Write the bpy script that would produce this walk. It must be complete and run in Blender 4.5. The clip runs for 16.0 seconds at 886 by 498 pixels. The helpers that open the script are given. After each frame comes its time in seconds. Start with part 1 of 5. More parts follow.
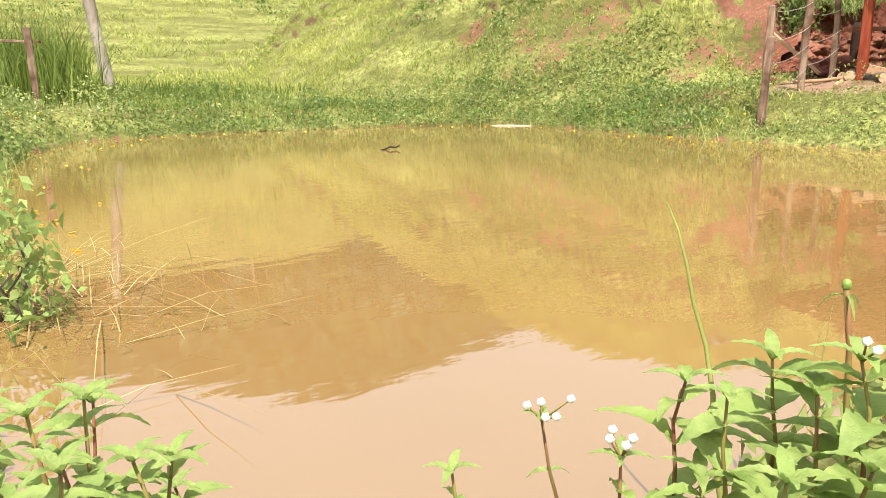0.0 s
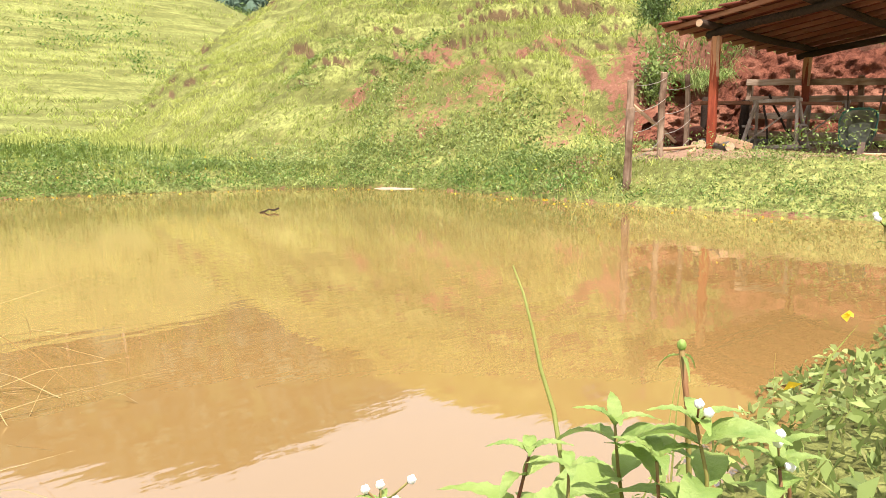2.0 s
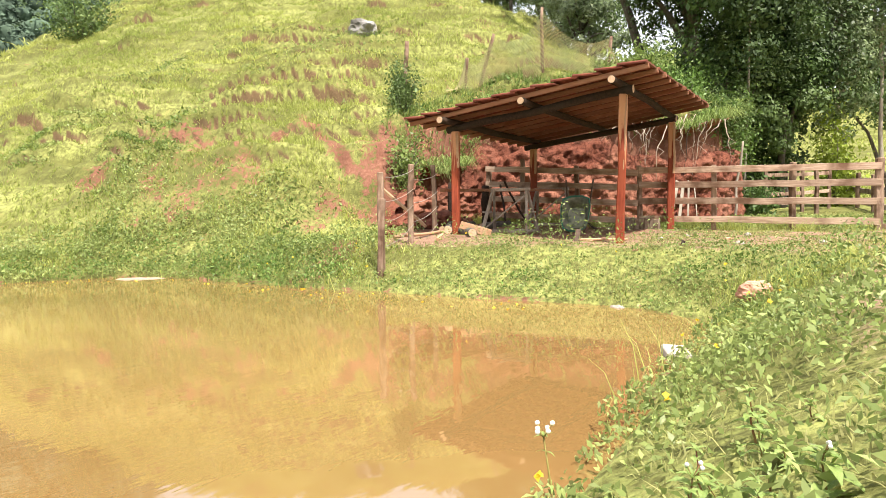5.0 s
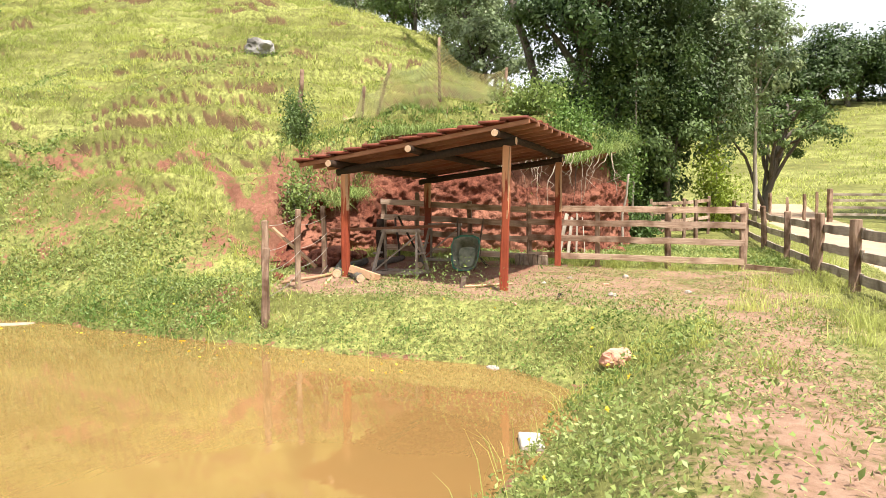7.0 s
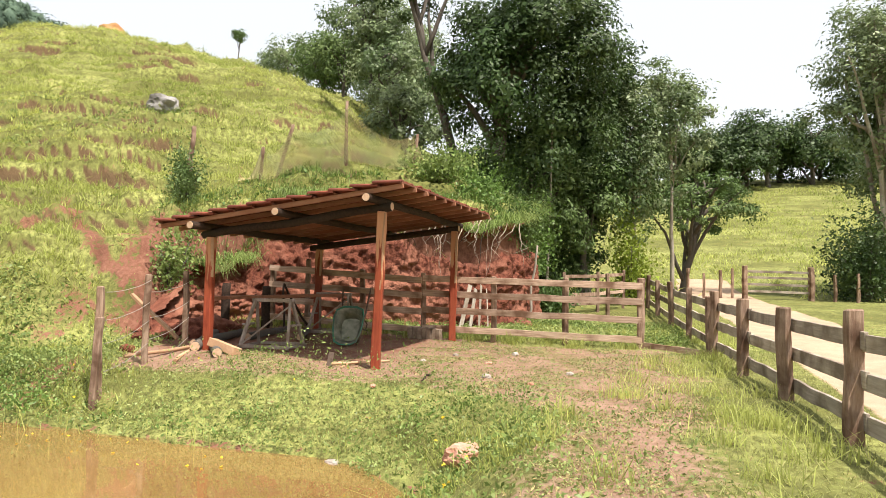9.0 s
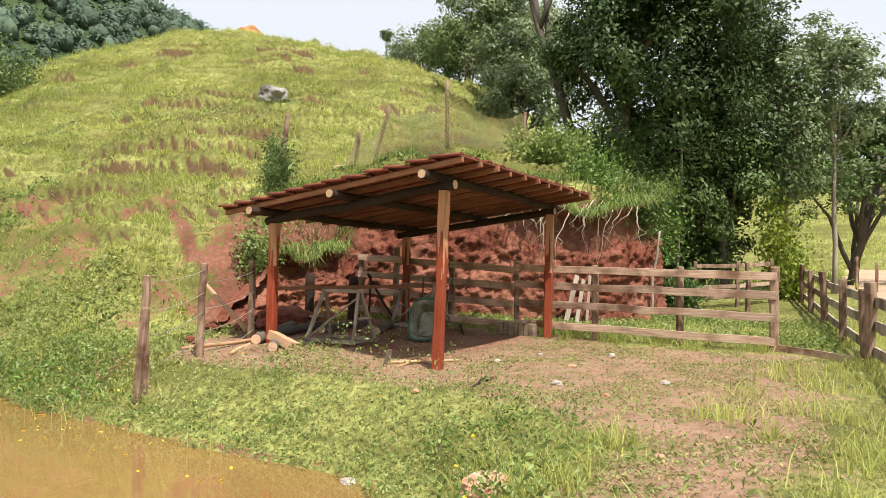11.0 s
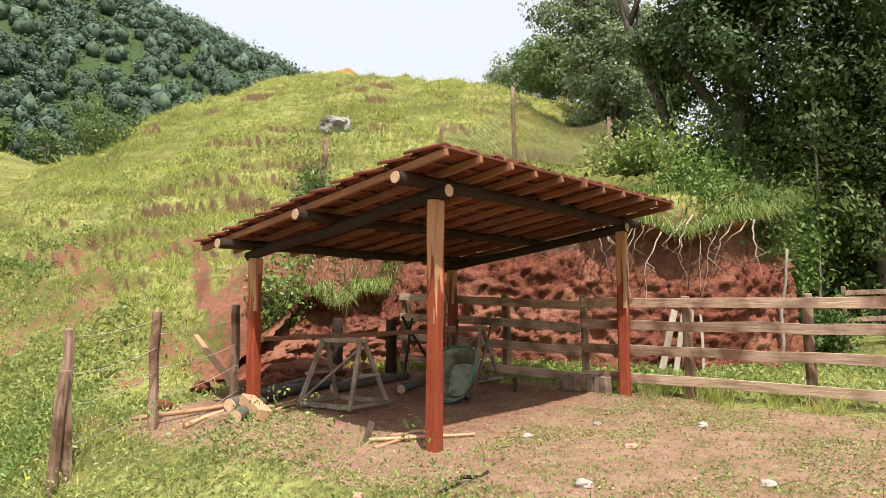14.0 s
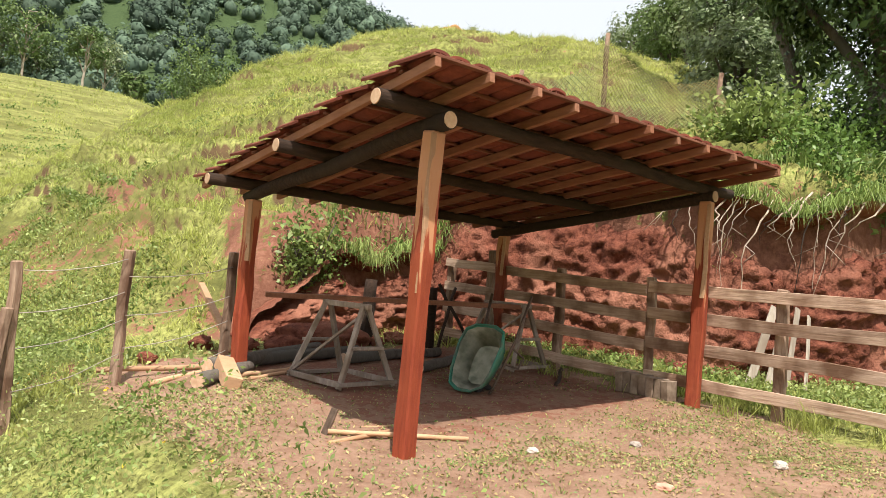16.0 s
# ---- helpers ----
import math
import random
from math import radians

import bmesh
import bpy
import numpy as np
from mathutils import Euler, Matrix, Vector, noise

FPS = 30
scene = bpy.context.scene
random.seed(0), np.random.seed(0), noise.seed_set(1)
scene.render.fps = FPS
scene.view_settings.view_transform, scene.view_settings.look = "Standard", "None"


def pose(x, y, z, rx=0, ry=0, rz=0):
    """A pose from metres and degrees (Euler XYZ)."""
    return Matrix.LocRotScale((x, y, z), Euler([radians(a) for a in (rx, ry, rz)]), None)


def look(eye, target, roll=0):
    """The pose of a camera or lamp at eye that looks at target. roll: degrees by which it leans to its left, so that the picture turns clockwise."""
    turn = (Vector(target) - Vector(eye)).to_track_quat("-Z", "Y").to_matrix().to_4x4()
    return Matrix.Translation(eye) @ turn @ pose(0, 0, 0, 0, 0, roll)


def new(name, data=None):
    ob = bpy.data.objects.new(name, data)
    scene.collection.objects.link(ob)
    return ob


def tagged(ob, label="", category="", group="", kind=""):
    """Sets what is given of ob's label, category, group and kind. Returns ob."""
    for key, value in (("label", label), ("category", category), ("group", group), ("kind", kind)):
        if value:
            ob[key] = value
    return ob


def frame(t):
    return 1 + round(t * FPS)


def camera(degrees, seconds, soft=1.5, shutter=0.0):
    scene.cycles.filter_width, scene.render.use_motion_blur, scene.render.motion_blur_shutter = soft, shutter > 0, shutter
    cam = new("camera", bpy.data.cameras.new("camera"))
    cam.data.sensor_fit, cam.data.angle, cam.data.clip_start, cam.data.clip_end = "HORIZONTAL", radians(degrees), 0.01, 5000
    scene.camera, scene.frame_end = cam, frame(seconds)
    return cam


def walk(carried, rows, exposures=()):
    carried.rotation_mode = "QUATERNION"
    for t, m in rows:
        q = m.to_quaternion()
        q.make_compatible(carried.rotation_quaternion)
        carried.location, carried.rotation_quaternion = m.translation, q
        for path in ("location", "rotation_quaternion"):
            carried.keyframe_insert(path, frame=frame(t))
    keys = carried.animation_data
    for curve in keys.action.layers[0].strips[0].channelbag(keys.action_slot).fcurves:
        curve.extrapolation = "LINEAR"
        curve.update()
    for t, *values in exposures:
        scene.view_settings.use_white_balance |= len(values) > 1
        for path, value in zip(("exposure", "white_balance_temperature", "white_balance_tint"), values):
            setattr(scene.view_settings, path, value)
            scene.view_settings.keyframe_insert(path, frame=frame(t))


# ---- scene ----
cam = camera(65.6, 16.0, soft=0.65)
PATH = [
    (0, (-11.858, -2.682, 0.093), (-10.788, -1.055, -0.361), -0.6),
    (0.5, (-11.857, -2.671, 0.054), (-10.731, -1.074, -0.37), 0.0),
    (1, (-11.823, -2.691, 0.095), (-10.658, -1.121, -0.326), 0.2),
    (1.5, (-11.8, -2.671, 0.082), (-10.584, -1.13, -0.304), -0.1),
    (2, (-11.763, -2.68, 0.088), (-10.418, -1.227, -0.191), 0.1),
    (2.5, (-11.809, -2.735, 0.08), (-10.297, -1.437, -0.094), -0.2),
    (3, (-11.747, -2.708, 0.121), (-10.133, -1.532, 0.003), -1.0),
    (3.5, (-11.726, -2.698, 0.132), (-10.05, -1.61, 0.032), -0.8),
    (4, (-11.693, -2.709, 0.136), (-9.974, -1.69, 0.066), -0.7),
    (4.2, (-11.672, -2.678, 0.144), (-9.943, -1.675, 0.07), -0.3),
    (6.3, (-11.594, -3.09, 1.116), (-9.745, -2.34, 0.982), 1.1),
    (6.5, (-11.552, -3.095, 1.146), (-9.69, -2.382, 0.994), 2.5),
    (7, (-11.494, -3.21, 1.256), (-9.625, -2.504, 1.165), -0.2),
    (7.5, (-11.22, -3.344, 1.261), (-9.282, -2.851, 1.243), -1.2),
    (8, (-10.979, -3.6, 1.268), (-9.04, -3.115, 1.335), 1.5),
    (8.5, (-10.686, -3.811, 1.29), (-8.761, -3.271, 1.351), 2.9),
    (9, (-10.225, -4.04, 1.325), (-8.307, -3.483, 1.431), 1.1),
    (9.2, (-10.098, -4.136, 1.331), (-8.22, -3.466, 1.484), 0.9),
    (11.3, (-8.109, -4.632, 1.305), (-6.359, -3.667, 1.395), 0.9),
    (11.5, (-7.892, -4.585, 1.336), (-6.152, -3.61, 1.474), 0.3),
    (12, (-7.38, -4.663, 1.35), (-5.756, -3.498, 1.427), 1.3),
    (12.5, (-6.864, -4.631, 1.324), (-5.254, -3.446, 1.392), -1.8),
    (13, (-6.288, -4.601, 1.327), (-4.761, -3.311, 1.393), 0.8),
    (13.5, (-5.824, -4.56, 1.335), (-4.304, -3.267, 1.47), -1.6),
    (14, (-5.294, -4.493, 1.326), (-3.757, -3.228, 1.515), -0.7),
    (14.5, (-4.826, -4.486, 1.325), (-3.399, -3.087, 1.415), 0.7),
    (15, (-4.307, -4.347, 1.355), (-2.827, -3.005, 1.443), 0.8),
    (15.5, (-3.854, -4.286, 1.346), (-2.516, -2.803, 1.456), 4.8),
    (16, (-3.386, -4.095, 1.335), (-2.064, -2.597, 1.43), 4.5),
]
walk(cam, [(t, look(eye, target, roll)) for t, eye, target, roll in PATH],
     exposures=((0, 0.82), (3.5, 0.97), (7, 0.93), (9, 0.66), (12.5, 0.46), (16, 0.60)))


# ---- light ----
SUN = Vector((-0.42, -0.66, 1.55)).normalized()
sun_data = bpy.data.lights.new("sun", "SUN")
sun_data.energy, sun_data.angle, sun_data.color = 5.0, radians(0.6), (1.0, 0.93, 0.83)
sun = new("sun", sun_data)
sun.matrix_world = look((0, 0, 60), (-SUN.x, -SUN.y, 60 - SUN.z))
world = bpy.data.worlds.new("sky")
scene.world = world
world.use_nodes = True
wn = world.node_tree
sky = wn.nodes.new("ShaderNodeTexSky")
sky.sky_type, sky.sun_disc = "NISHITA", False
sky.sun_elevation = math.asin(SUN.z)
sky.sun_rotation = math.atan2(SUN.x, SUN.y)
sky.air_density, sky.dust_density, sky.ozone_density = 1.0, 6.0, 1.0
haze = wn.nodes.new("ShaderNodeMixRGB")
haze.inputs[0].default_value = 0.6
haze.inputs[2].default_value = (11.7, 12.0, 12.5, 1)
wn.links.new(sky.outputs[0], haze.inputs[1])
wn.links.new(haze.outputs[0], wn.nodes["Background"].inputs[0])
wn.nodes["Background"].inputs[1].default_value = 0.082


# ---- materials ----
def mat(name, c1, c2, scale=6.0, rough=0.85, bump=0.3, stretch=(1, 1, 1), c3=None, patch=0.8, spec=0.3, island=0.0,
        translucent=0.0, coords="Object", metal=0.0):
    """Two colours mixed by fine noise, a third in larger patches, fine relief."""
    m = bpy.data.materials.new(name)
    m.use_nodes = True
    nt = m.node_tree
    n, l = nt.nodes, nt.links
    bsdf = n["Principled BSDF"]
    tc = n.new("ShaderNodeTexCoord")
    geo = n.new("ShaderNodeNewGeometry")
    info = n.new("ShaderNodeObjectInfo")
    mp = n.new("ShaderNodeMapping")
    mp.inputs["Scale"].default_value = stretch
    add = n.new("ShaderNodeVectorMath")
    mul = n.new("ShaderNodeVectorMath")
    mul.operation = "SCALE"
    mul.inputs[0].default_value = (37, 19, 53)
    l.new(info.outputs["Random"], mul.inputs["Scale"])
    l.new(geo.outputs["Position"] if coords == "World" else tc.outputs["Object"], add.inputs[0])
    l.new(mul.outputs[0], add.inputs[1])
    l.new(add.outputs[0], mp.inputs[0])
    fine = n.new("ShaderNodeTexNoise")
    fine.inputs["Scale"].default_value, fine.inputs["Detail"].default_value = scale, 8
    fine.inputs["Roughness"].default_value = 0.65
    l.new(mp.outputs[0], fine.inputs[0])
    ramp = n.new("ShaderNodeValToRGB")
    ramp.color_ramp.elements[0].position, ramp.color_ramp.elements[1].position = 0.32, 0.68
    ramp.color_ramp.elements[0].color, ramp.color_ramp.elements[1].color = (*c1, 1), (*c2, 1)
    l.new(fine.outputs["Fac"], ramp.inputs[0])
    out = ramp.outputs[0]
    if c3:
        big = n.new("ShaderNodeTexNoise")
        big.inputs["Scale"].default_value, big.inputs["Detail"].default_value = patch, 4
        l.new(add.outputs[0], big.inputs[0])
        r2 = n.new("ShaderNodeValToRGB")
        r2.color_ramp.elements[0].position, r2.color_ramp.elements[1].position = 0.45, 0.65
        l.new(big.outputs["Fac"], r2.inputs[0])
        mx = n.new("ShaderNodeMixRGB")
        mx.inputs[2].default_value = (*c3, 1)
        l.new(r2.outputs[0], mx.inputs[0])
        l.new(out, mx.inputs[1])
        out = mx.outputs[0]
    hsv = n.new("ShaderNodeHueSaturation")
    rng = n.new("ShaderNodeMapRange")
    rng.inputs["To Min"].default_value, rng.inputs["To Max"].default_value = 1 - 0.35 * (island or 0.45), 1 + 0.35 * (island or 0.45)
    l.new(geo.outputs["Random Per Island"] if island else info.outputs["Random"], rng.inputs["Value"])
    l.new(rng.outputs[0], hsv.inputs["Value"])
    l.new(out, hsv.inputs["Color"])
    l.new(hsv.outputs[0], bsdf.inputs["Base Color"])
    bsdf.inputs["Roughness"].default_value = rough
    bsdf.inputs["Metallic"].default_value = metal
    bsdf.inputs["Specular IOR Level"].default_value = spec
    if bump:
        b = n.new("ShaderNodeBump")
        b.inputs["Strength"].default_value, b.inputs["Distance"].default_value = bump, 0.02
        l.new(fine.outputs["Fac"], b.inputs["Height"])
        l.new(b.outputs[0], bsdf.inputs["Normal"])
    if translucent:
        tr = n.new("ShaderNodeBsdfTranslucent")
        mixs = n.new("ShaderNodeMixShader")
        mixs.inputs[0].default_value = translucent
        l.new(hsv.outputs[0], tr.inputs[0])
        l.new(bsdf.outputs[0], mixs.inputs[1])
        l.new(tr.outputs[0], mixs.inputs[2])
        l.new(mixs.outputs[0], n["Material Output"].inputs[0])
    return m


M_POST = mat("red_timber", (0.16, 0.026, 0.012), (0.31, 0.062, 0.026), 9, 0.7, 0.6, (3, 3, 0.3), c3=(0.26, 0.055, 0.022), patch=2.6)
# red stain on the lower post ends at a ragged line above which the peeled wood shows
pnt, ppn = M_POST.node_tree.links, M_POST.node_tree.nodes
p_geo, p_sep, p_no = ppn.new("ShaderNodeNewGeometry"), ppn.new("ShaderNodeSeparateXYZ"), ppn.new("ShaderNodeTexNoise")
p_map, p_add, p_ramp, p_mix = ppn.new("ShaderNodeMapping"), ppn.new("ShaderNodeMath"), ppn.new("ShaderNodeValToRGB"), ppn.new("ShaderNodeMixRGB")
p_map.inputs["Scale"].default_value = (16, 16, 0.8)
p_no.inputs["Scale"].default_value, p_no.inputs["Detail"].default_value = 1.0, 5
pnt.new(p_geo.outputs["Position"], p_map.inputs[0])
pnt.new(p_map.outputs[0], p_no.inputs[0])
pnt.new(p_geo.outputs["Position"], p_sep.inputs[0])
p_add.operation = "MULTIPLY_ADD"
pnt.new(p_no.outputs["Fac"], p_add.inputs[0])
p_add.inputs[1].default_value = 2.6
pnt.new(p_sep.outputs["Z"], p_add.inputs[2])
p_ramp.color_ramp.elements[0].position, p_ramp.color_ramp.elements[1].position = 0.0, 1.0
p_shift = ppn.new("ShaderNodeMapRange")
p_shift.inputs["From Min"].default_value, p_shift.inputs["From Max"].default_value = 3.02, 3.12
pnt.new(p_add.outputs[0], p_shift.inputs["Value"])
pnt.new(p_shift.outputs[0], p_ramp.inputs[0])
p_bsdf = ppn["Principled BSDF"]
p_old = p_bsdf.inputs["Base Color"].links[0].from_socket
p_mix.inputs[2].default_value = (0.47, 0.225, 0.115, 1)
pnt.new(p_ramp.outputs[0], p_mix.inputs[0])
pnt.new(p_old, p_mix.inputs[1])
pnt.new(p_mix.outputs[0], p_bsdf.inputs["Base Color"])
M_SAWN = mat("sawn_timber", (0.40, 0.23, 0.13), (0.52, 0.34, 0.21), 9, 0.8, 0.3, (0.4, 3, 3), c3=(0.32, 0.18, 0.10))
M_BATTEN = mat("roof_batten_wood", (0.13, 0.047, 0.028), (0.21, 0.085, 0.05), 9, 0.85, 0.3, (0.4, 3, 3), c3=(0.11, 0.04, 0.022))
# red earth tones; the darkest also puts the shade of crevices into the colour
M_EARTH = mat("red_earth", (0.085, 0.027, 0.018), (0.25, 0.088, 0.055), 8.5, 0.95, 1.0, coords="World", c3=(0.29, 0.125, 0.082), patch=0.9, spec=0.15)
M_EARTH.node_tree.nodes["Bump"].inputs["Distance"].default_value = 0.07
M_SAWNY = mat("sawn_rafter", (0.20, 0.088, 0.05), (0.30, 0.145, 0.085), 9, 0.8, 0.3, (3, 0.4, 3), c3=(0.19, 0.07, 0.035))
M_LOGX = mat("bark_log", (0.018, 0.011, 0.008), (0.055, 0.031, 0.02), 12, 0.95, 0.8, (0.4, 2, 2), c3=(0.042, 0.03, 0.022))
M_END = mat("cut_wood_end", (0.46, 0.29, 0.18), (0.60, 0.42, 0.29), 20, 0.85, 0.1)
M_RAIL = mat("weathered_rail", (0.33, 0.21, 0.145), (0.58, 0.43, 0.33), 8, 0.9, 0.5, (2, 0.3, 4), c3=(0.17, 0.095, 0.06), patch=2)
M_RAILX = mat("grey_rail", (0.29, 0.235, 0.19), (0.46, 0.39, 0.32), 8, 0.9, 0.45, (0.3, 2, 4), c3=(0.16, 0.12, 0.09), patch=2)
M_FPOST = mat("weathered_post", (0.18, 0.105, 0.07), (0.37, 0.265, 0.195), 10, 0.92, 0.7, (3, 3, 0.3), c3=(0.11, 0.06, 0.038), patch=3)
M_TILE = mat("clay_tile", (0.12, 0.028, 0.016), (0.23, 0.062, 0.035), 14, 0.85, 0.3, c3=(0.16, 0.045, 0.03), patch=4)
M_GREYW = mat("grey_timber", (0.22, 0.17, 0.14), (0.37, 0.31, 0.26), 10, 0.9, 0.4, (2, 2, 0.6), c3=(0.2, 0.15, 0.11), patch=3)
M_CONC = mat("concrete", (0.36, 0.31, 0.27), (0.48, 0.43, 0.38), 12, 0.95, 0.4, c3=(0.36, 0.3, 0.26), patch=3)
M_ROCK = mat("grey_rock", (0.20, 0.185, 0.18), (0.42, 0.40, 0.39), 4, 0.95, 0.8, c3=(0.12, 0.11, 0.10), patch=2)
M_PINK = mat("red_stone", (0.46, 0.22, 0.15), (0.62, 0.36, 0.27), 8, 0.95, 0.7, c3=(0.36, 0.15, 0.10), patch=4)
M_BARK = mat("tree_bark", (0.07, 0.055, 0.045), (0.16, 0.135, 0.115), 10, 0.95, 0.7, (2, 2, 0.5), c3=(0.10, 0.09, 0.075))
M_PALEBARK = mat("pale_bark", (0.30, 0.25, 0.2), (0.46, 0.41, 0.35), 8, 0.9, 0.4, (2, 2, 0.5), c3=(0.22, 0.17, 0.13))
M_ROOT = mat("pale_root", (0.26, 0.19, 0.14), (0.46, 0.38, 0.31), 12, 0.9, 0.3)
M_METAL = mat("worn_green_paint", (0.02, 0.14, 0.09), (0.035, 0.20, 0.13), 12, 0.5, 0.15, c3=(0.10, 0.12, 0.08), patch=5, spec=0.5)
M_MORTAR = mat("dried_mortar", (0.24, 0.25, 0.19), (0.36, 0.35, 0.28), 9, 0.95, 0.5, c3=(0.14, 0.15, 0.11), patch=6)
M_STEEL = mat("rusty_steel", (0.09, 0.06, 0.045), (0.17, 0.12, 0.09), 20, 0.6, 0.2, metal=0.6)
M_RUBBER = mat("black_rubber", (0.02, 0.02, 0.02), (0.035, 0.033, 0.03), 20, 0.8, 0.2)
M_WIRE = mat("dull_wire", (0.30, 0.26, 0.22), (0.4, 0.36, 0.32), 20, 0.6, 0, metal=0.5)
M_NET = mat("faded_net", (0.30, 0.24, 0.10), (0.40, 0.33, 0.15), 3, 0.9, 0, coords="World", c3=(0.20, 0.24, 0.12), patch=0.5)
M_BLOCK = mat("cement_block", (0.20, 0.145, 0.105), (0.33, 0.255, 0.19), 12, 0.95, 0.5, c3=(0.15, 0.10, 0.07), patch=5)
M_MUD = mat("wet_mud", (0.34, 0.24, 0.17), (0.46, 0.36, 0.27), 8, 0.8, 0.4)
M_LEAF = mat("weed_leaf", (0.125, 0.19, 0.045), (0.26, 0.335, 0.10), 1.2, 0.45, 0, coords="World", c3=(0.36, 0.41, 0.15), patch=0.35, island=1.0, translucent=0.35)
M_BUSHLEAF = mat("bush_leaf", (0.10, 0.19, 0.04), (0.19, 0.29, 0.07), 0.9, 0.45, 0, coords="World", c3=(0.12, 0.20, 0.045), patch=0.5, island=1.0, translucent=0.3)
M_PLANT = mat("soft_leaf", (0.19, 0.29, 0.075), (0.40, 0.48, 0.16), 22, 0.35, 0.6, c3=(0.30, 0.41, 0.11), patch=9, island=0.5, translucent=0.35)
M_STEM = mat("plant_stem", (0.14, 0.12, 0.03), (0.24, 0.20, 0.06), 9, 0.7, 0.1, c3=(0.18, 0.06, 0.035), patch=5)
M_GRASS = mat("grass_blade", (0.36, 0.395, 0.11), (0.55, 0.565, 0.185), 0.6, 0.65, 0, coords="World", c3=(0.31, 0.355, 0.095), patch=0.12, island=0.9, translucent=0.5)
M_DRYGRASS = mat("pale_grass_blade", (0.32, 0.32, 0.12), (0.46, 0.44, 0.19), 0.8, 0.7, 0, coords="World", c3=(0.26, 0.30, 0.085), patch=0.4, island=0.9, translucent=0.5)
M_REED = mat("reed_blade", (0.10, 0.15, 0.025), (0.17, 0.22, 0.04), 0.8, 0.7, 0, coords="World", island=0.8, translucent=0.25)
M_STRAW = mat("dry_straw", (0.30, 0.22, 0.10), (0.44, 0.35, 0.17), 3, 0.8, 0, coords="World", island=0.8, translucent=0.2)
M_DARKLEAF = mat("dark_leaf", (0.045, 0.078, 0.026), (0.088, 0.13, 0.042), 0.8, 0.5, 0, coords="World", c3=(0.045, 0.085, 0.022), patch=0.3, island=1.0, translucent=0.25)
M_MIDLEAF = mat("mid_leaf", (0.09, 0.145, 0.045), (0.175, 0.24, 0.08), 0.8, 0.55, 0, coords="World", c3=(0.08, 0.14, 0.035), patch=0.3, island=1.0, translucent=0.3)
M_PALELEAF = mat("pale_leaf", (0.17, 0.225, 0.10), (0.29, 0.34, 0.18), 0.8, 0.45, 0, coords="World", c3=(0.11, 0.16, 0.065), patch=0.3, island=1.0, translucent=0.3)
M_YELLEAF = mat("yellow_green_leaf", (0.19, 0.26, 0.03), (0.28, 0.34, 0.05), 1.0, 0.55, 0, coords="World", island=1.0, translucent=0.35)
# distance haze is put into this leaf colour: paler and bluer
M_HAZELEAF = mat("hazed_forest_leaf", (0.05, 0.085, 0.06), (0.13, 0.185, 0.12), 0.25, 0.9, 1.0, coords="World", c3=(0.055, 0.085, 0.058), patch=0.03, island=1.0, translucent=0.1)
M_WHITE = mat("white_flower", (0.7, 0.68, 0.66), (0.8, 0.78, 0.76), 30, 0.8, 0.2)
M_YELLOW = mat("yellow_flower", (0.75, 0.52, 0.03), (0.85, 0.62, 0.05), 9, 0.7, 0, translucent=0.3)
M_TERMITE = mat("ochre_earth", (0.36, 0.17, 0.07), (0.46, 0.25, 0.12), 4, 0.95, 0.5)

# ground: grass, bare red earth and dusty road, mixed by the terrain's own masks
M_GROUND = bpy.data.materials.new("ground_cover")
M_GROUND.use_nodes = True
gn, gl = M_GROUND.node_tree.nodes, M_GROUND.node_tree.links
gpos = gn.new("ShaderNodeNewGeometry")


def gnoise(scale, detail=8, rough=0.6):
    t = gn.new("ShaderNodeTexNoise")
    t.inputs["Scale"].default_value, t.inputs["Detail"].default_value, t.inputs["Roughness"].default_value = scale, detail, rough
    gl.new(gpos.outputs["Position"], t.inputs[0])
    return t.outputs["Fac"]


def gramp(src, p0, p1, c0=(0, 0, 0), c1=(1, 1, 1)):
    r = gn.new("ShaderNodeValToRGB")
    r.color_ramp.elements[0].position, r.color_ramp.elements[1].position = p0, p1
    r.color_ramp.elements[0].color, r.color_ramp.elements[1].color = (*c0, 1), (*c1, 1)
    gl.new(src, r.inputs[0])
    return r.outputs[0]


def gmix(fac, a, b, mode="MIX"):
    x = gn.new("ShaderNodeMixRGB")
    x.blend_type = mode
    for k, s in ((0, fac), (1, a), (2, b)):
        if isinstance(s, float):
            x.inputs[k].default_value = s
        else:
            gl.new(s, x.inputs[k])
    return x.outputs[0]


def gmath(op, a, b):
    x = gn.new("ShaderNodeMath")
    x.operation, x.use_clamp = op, op != "MULTIPLY_ADD"
    for k, s in ((0, a), (1, b)):
        if isinstance(s, float):
            x.inputs[k].default_value = s
        else:
            gl.new(s, x.inputs[k])
    return x.outputs[0]


def gattr(name):
    a = gn.new("ShaderNodeAttribute")
    a.attribute_name = name
    return a.outputs["Fac"]


n_fine, n_mid, n_big = gnoise(9, 9, 0.7), gnoise(1.6, 8, 0.65), gnoise(0.22, 5)
grass_col = gmix(gramp(n_big, 0.4, 0.62), gramp(n_mid, 0.3, 0.7, (0.20, 0.22, 0.06), (0.31, 0.33, 0.105)),
                 gramp(n_mid, 0.3, 0.7, (0.27, 0.285, 0.08), (0.40, 0.41, 0.145)))
strat_map = gn.new("ShaderNodeMapping")
strat_map.inputs["Scale"].default_value = (0.22, 0.22, 2.4)
gl.new(gpos.outputs["Position"], strat_map.inputs[0])
strat = gn.new("ShaderNodeTexNoise")
strat.inputs["Scale"].default_value, strat.inputs["Detail"].default_value, strat.inputs["Roughness"].default_value = 1.0, 7, 0.62
gl.new(strat_map.outputs[0], strat.inputs[0])
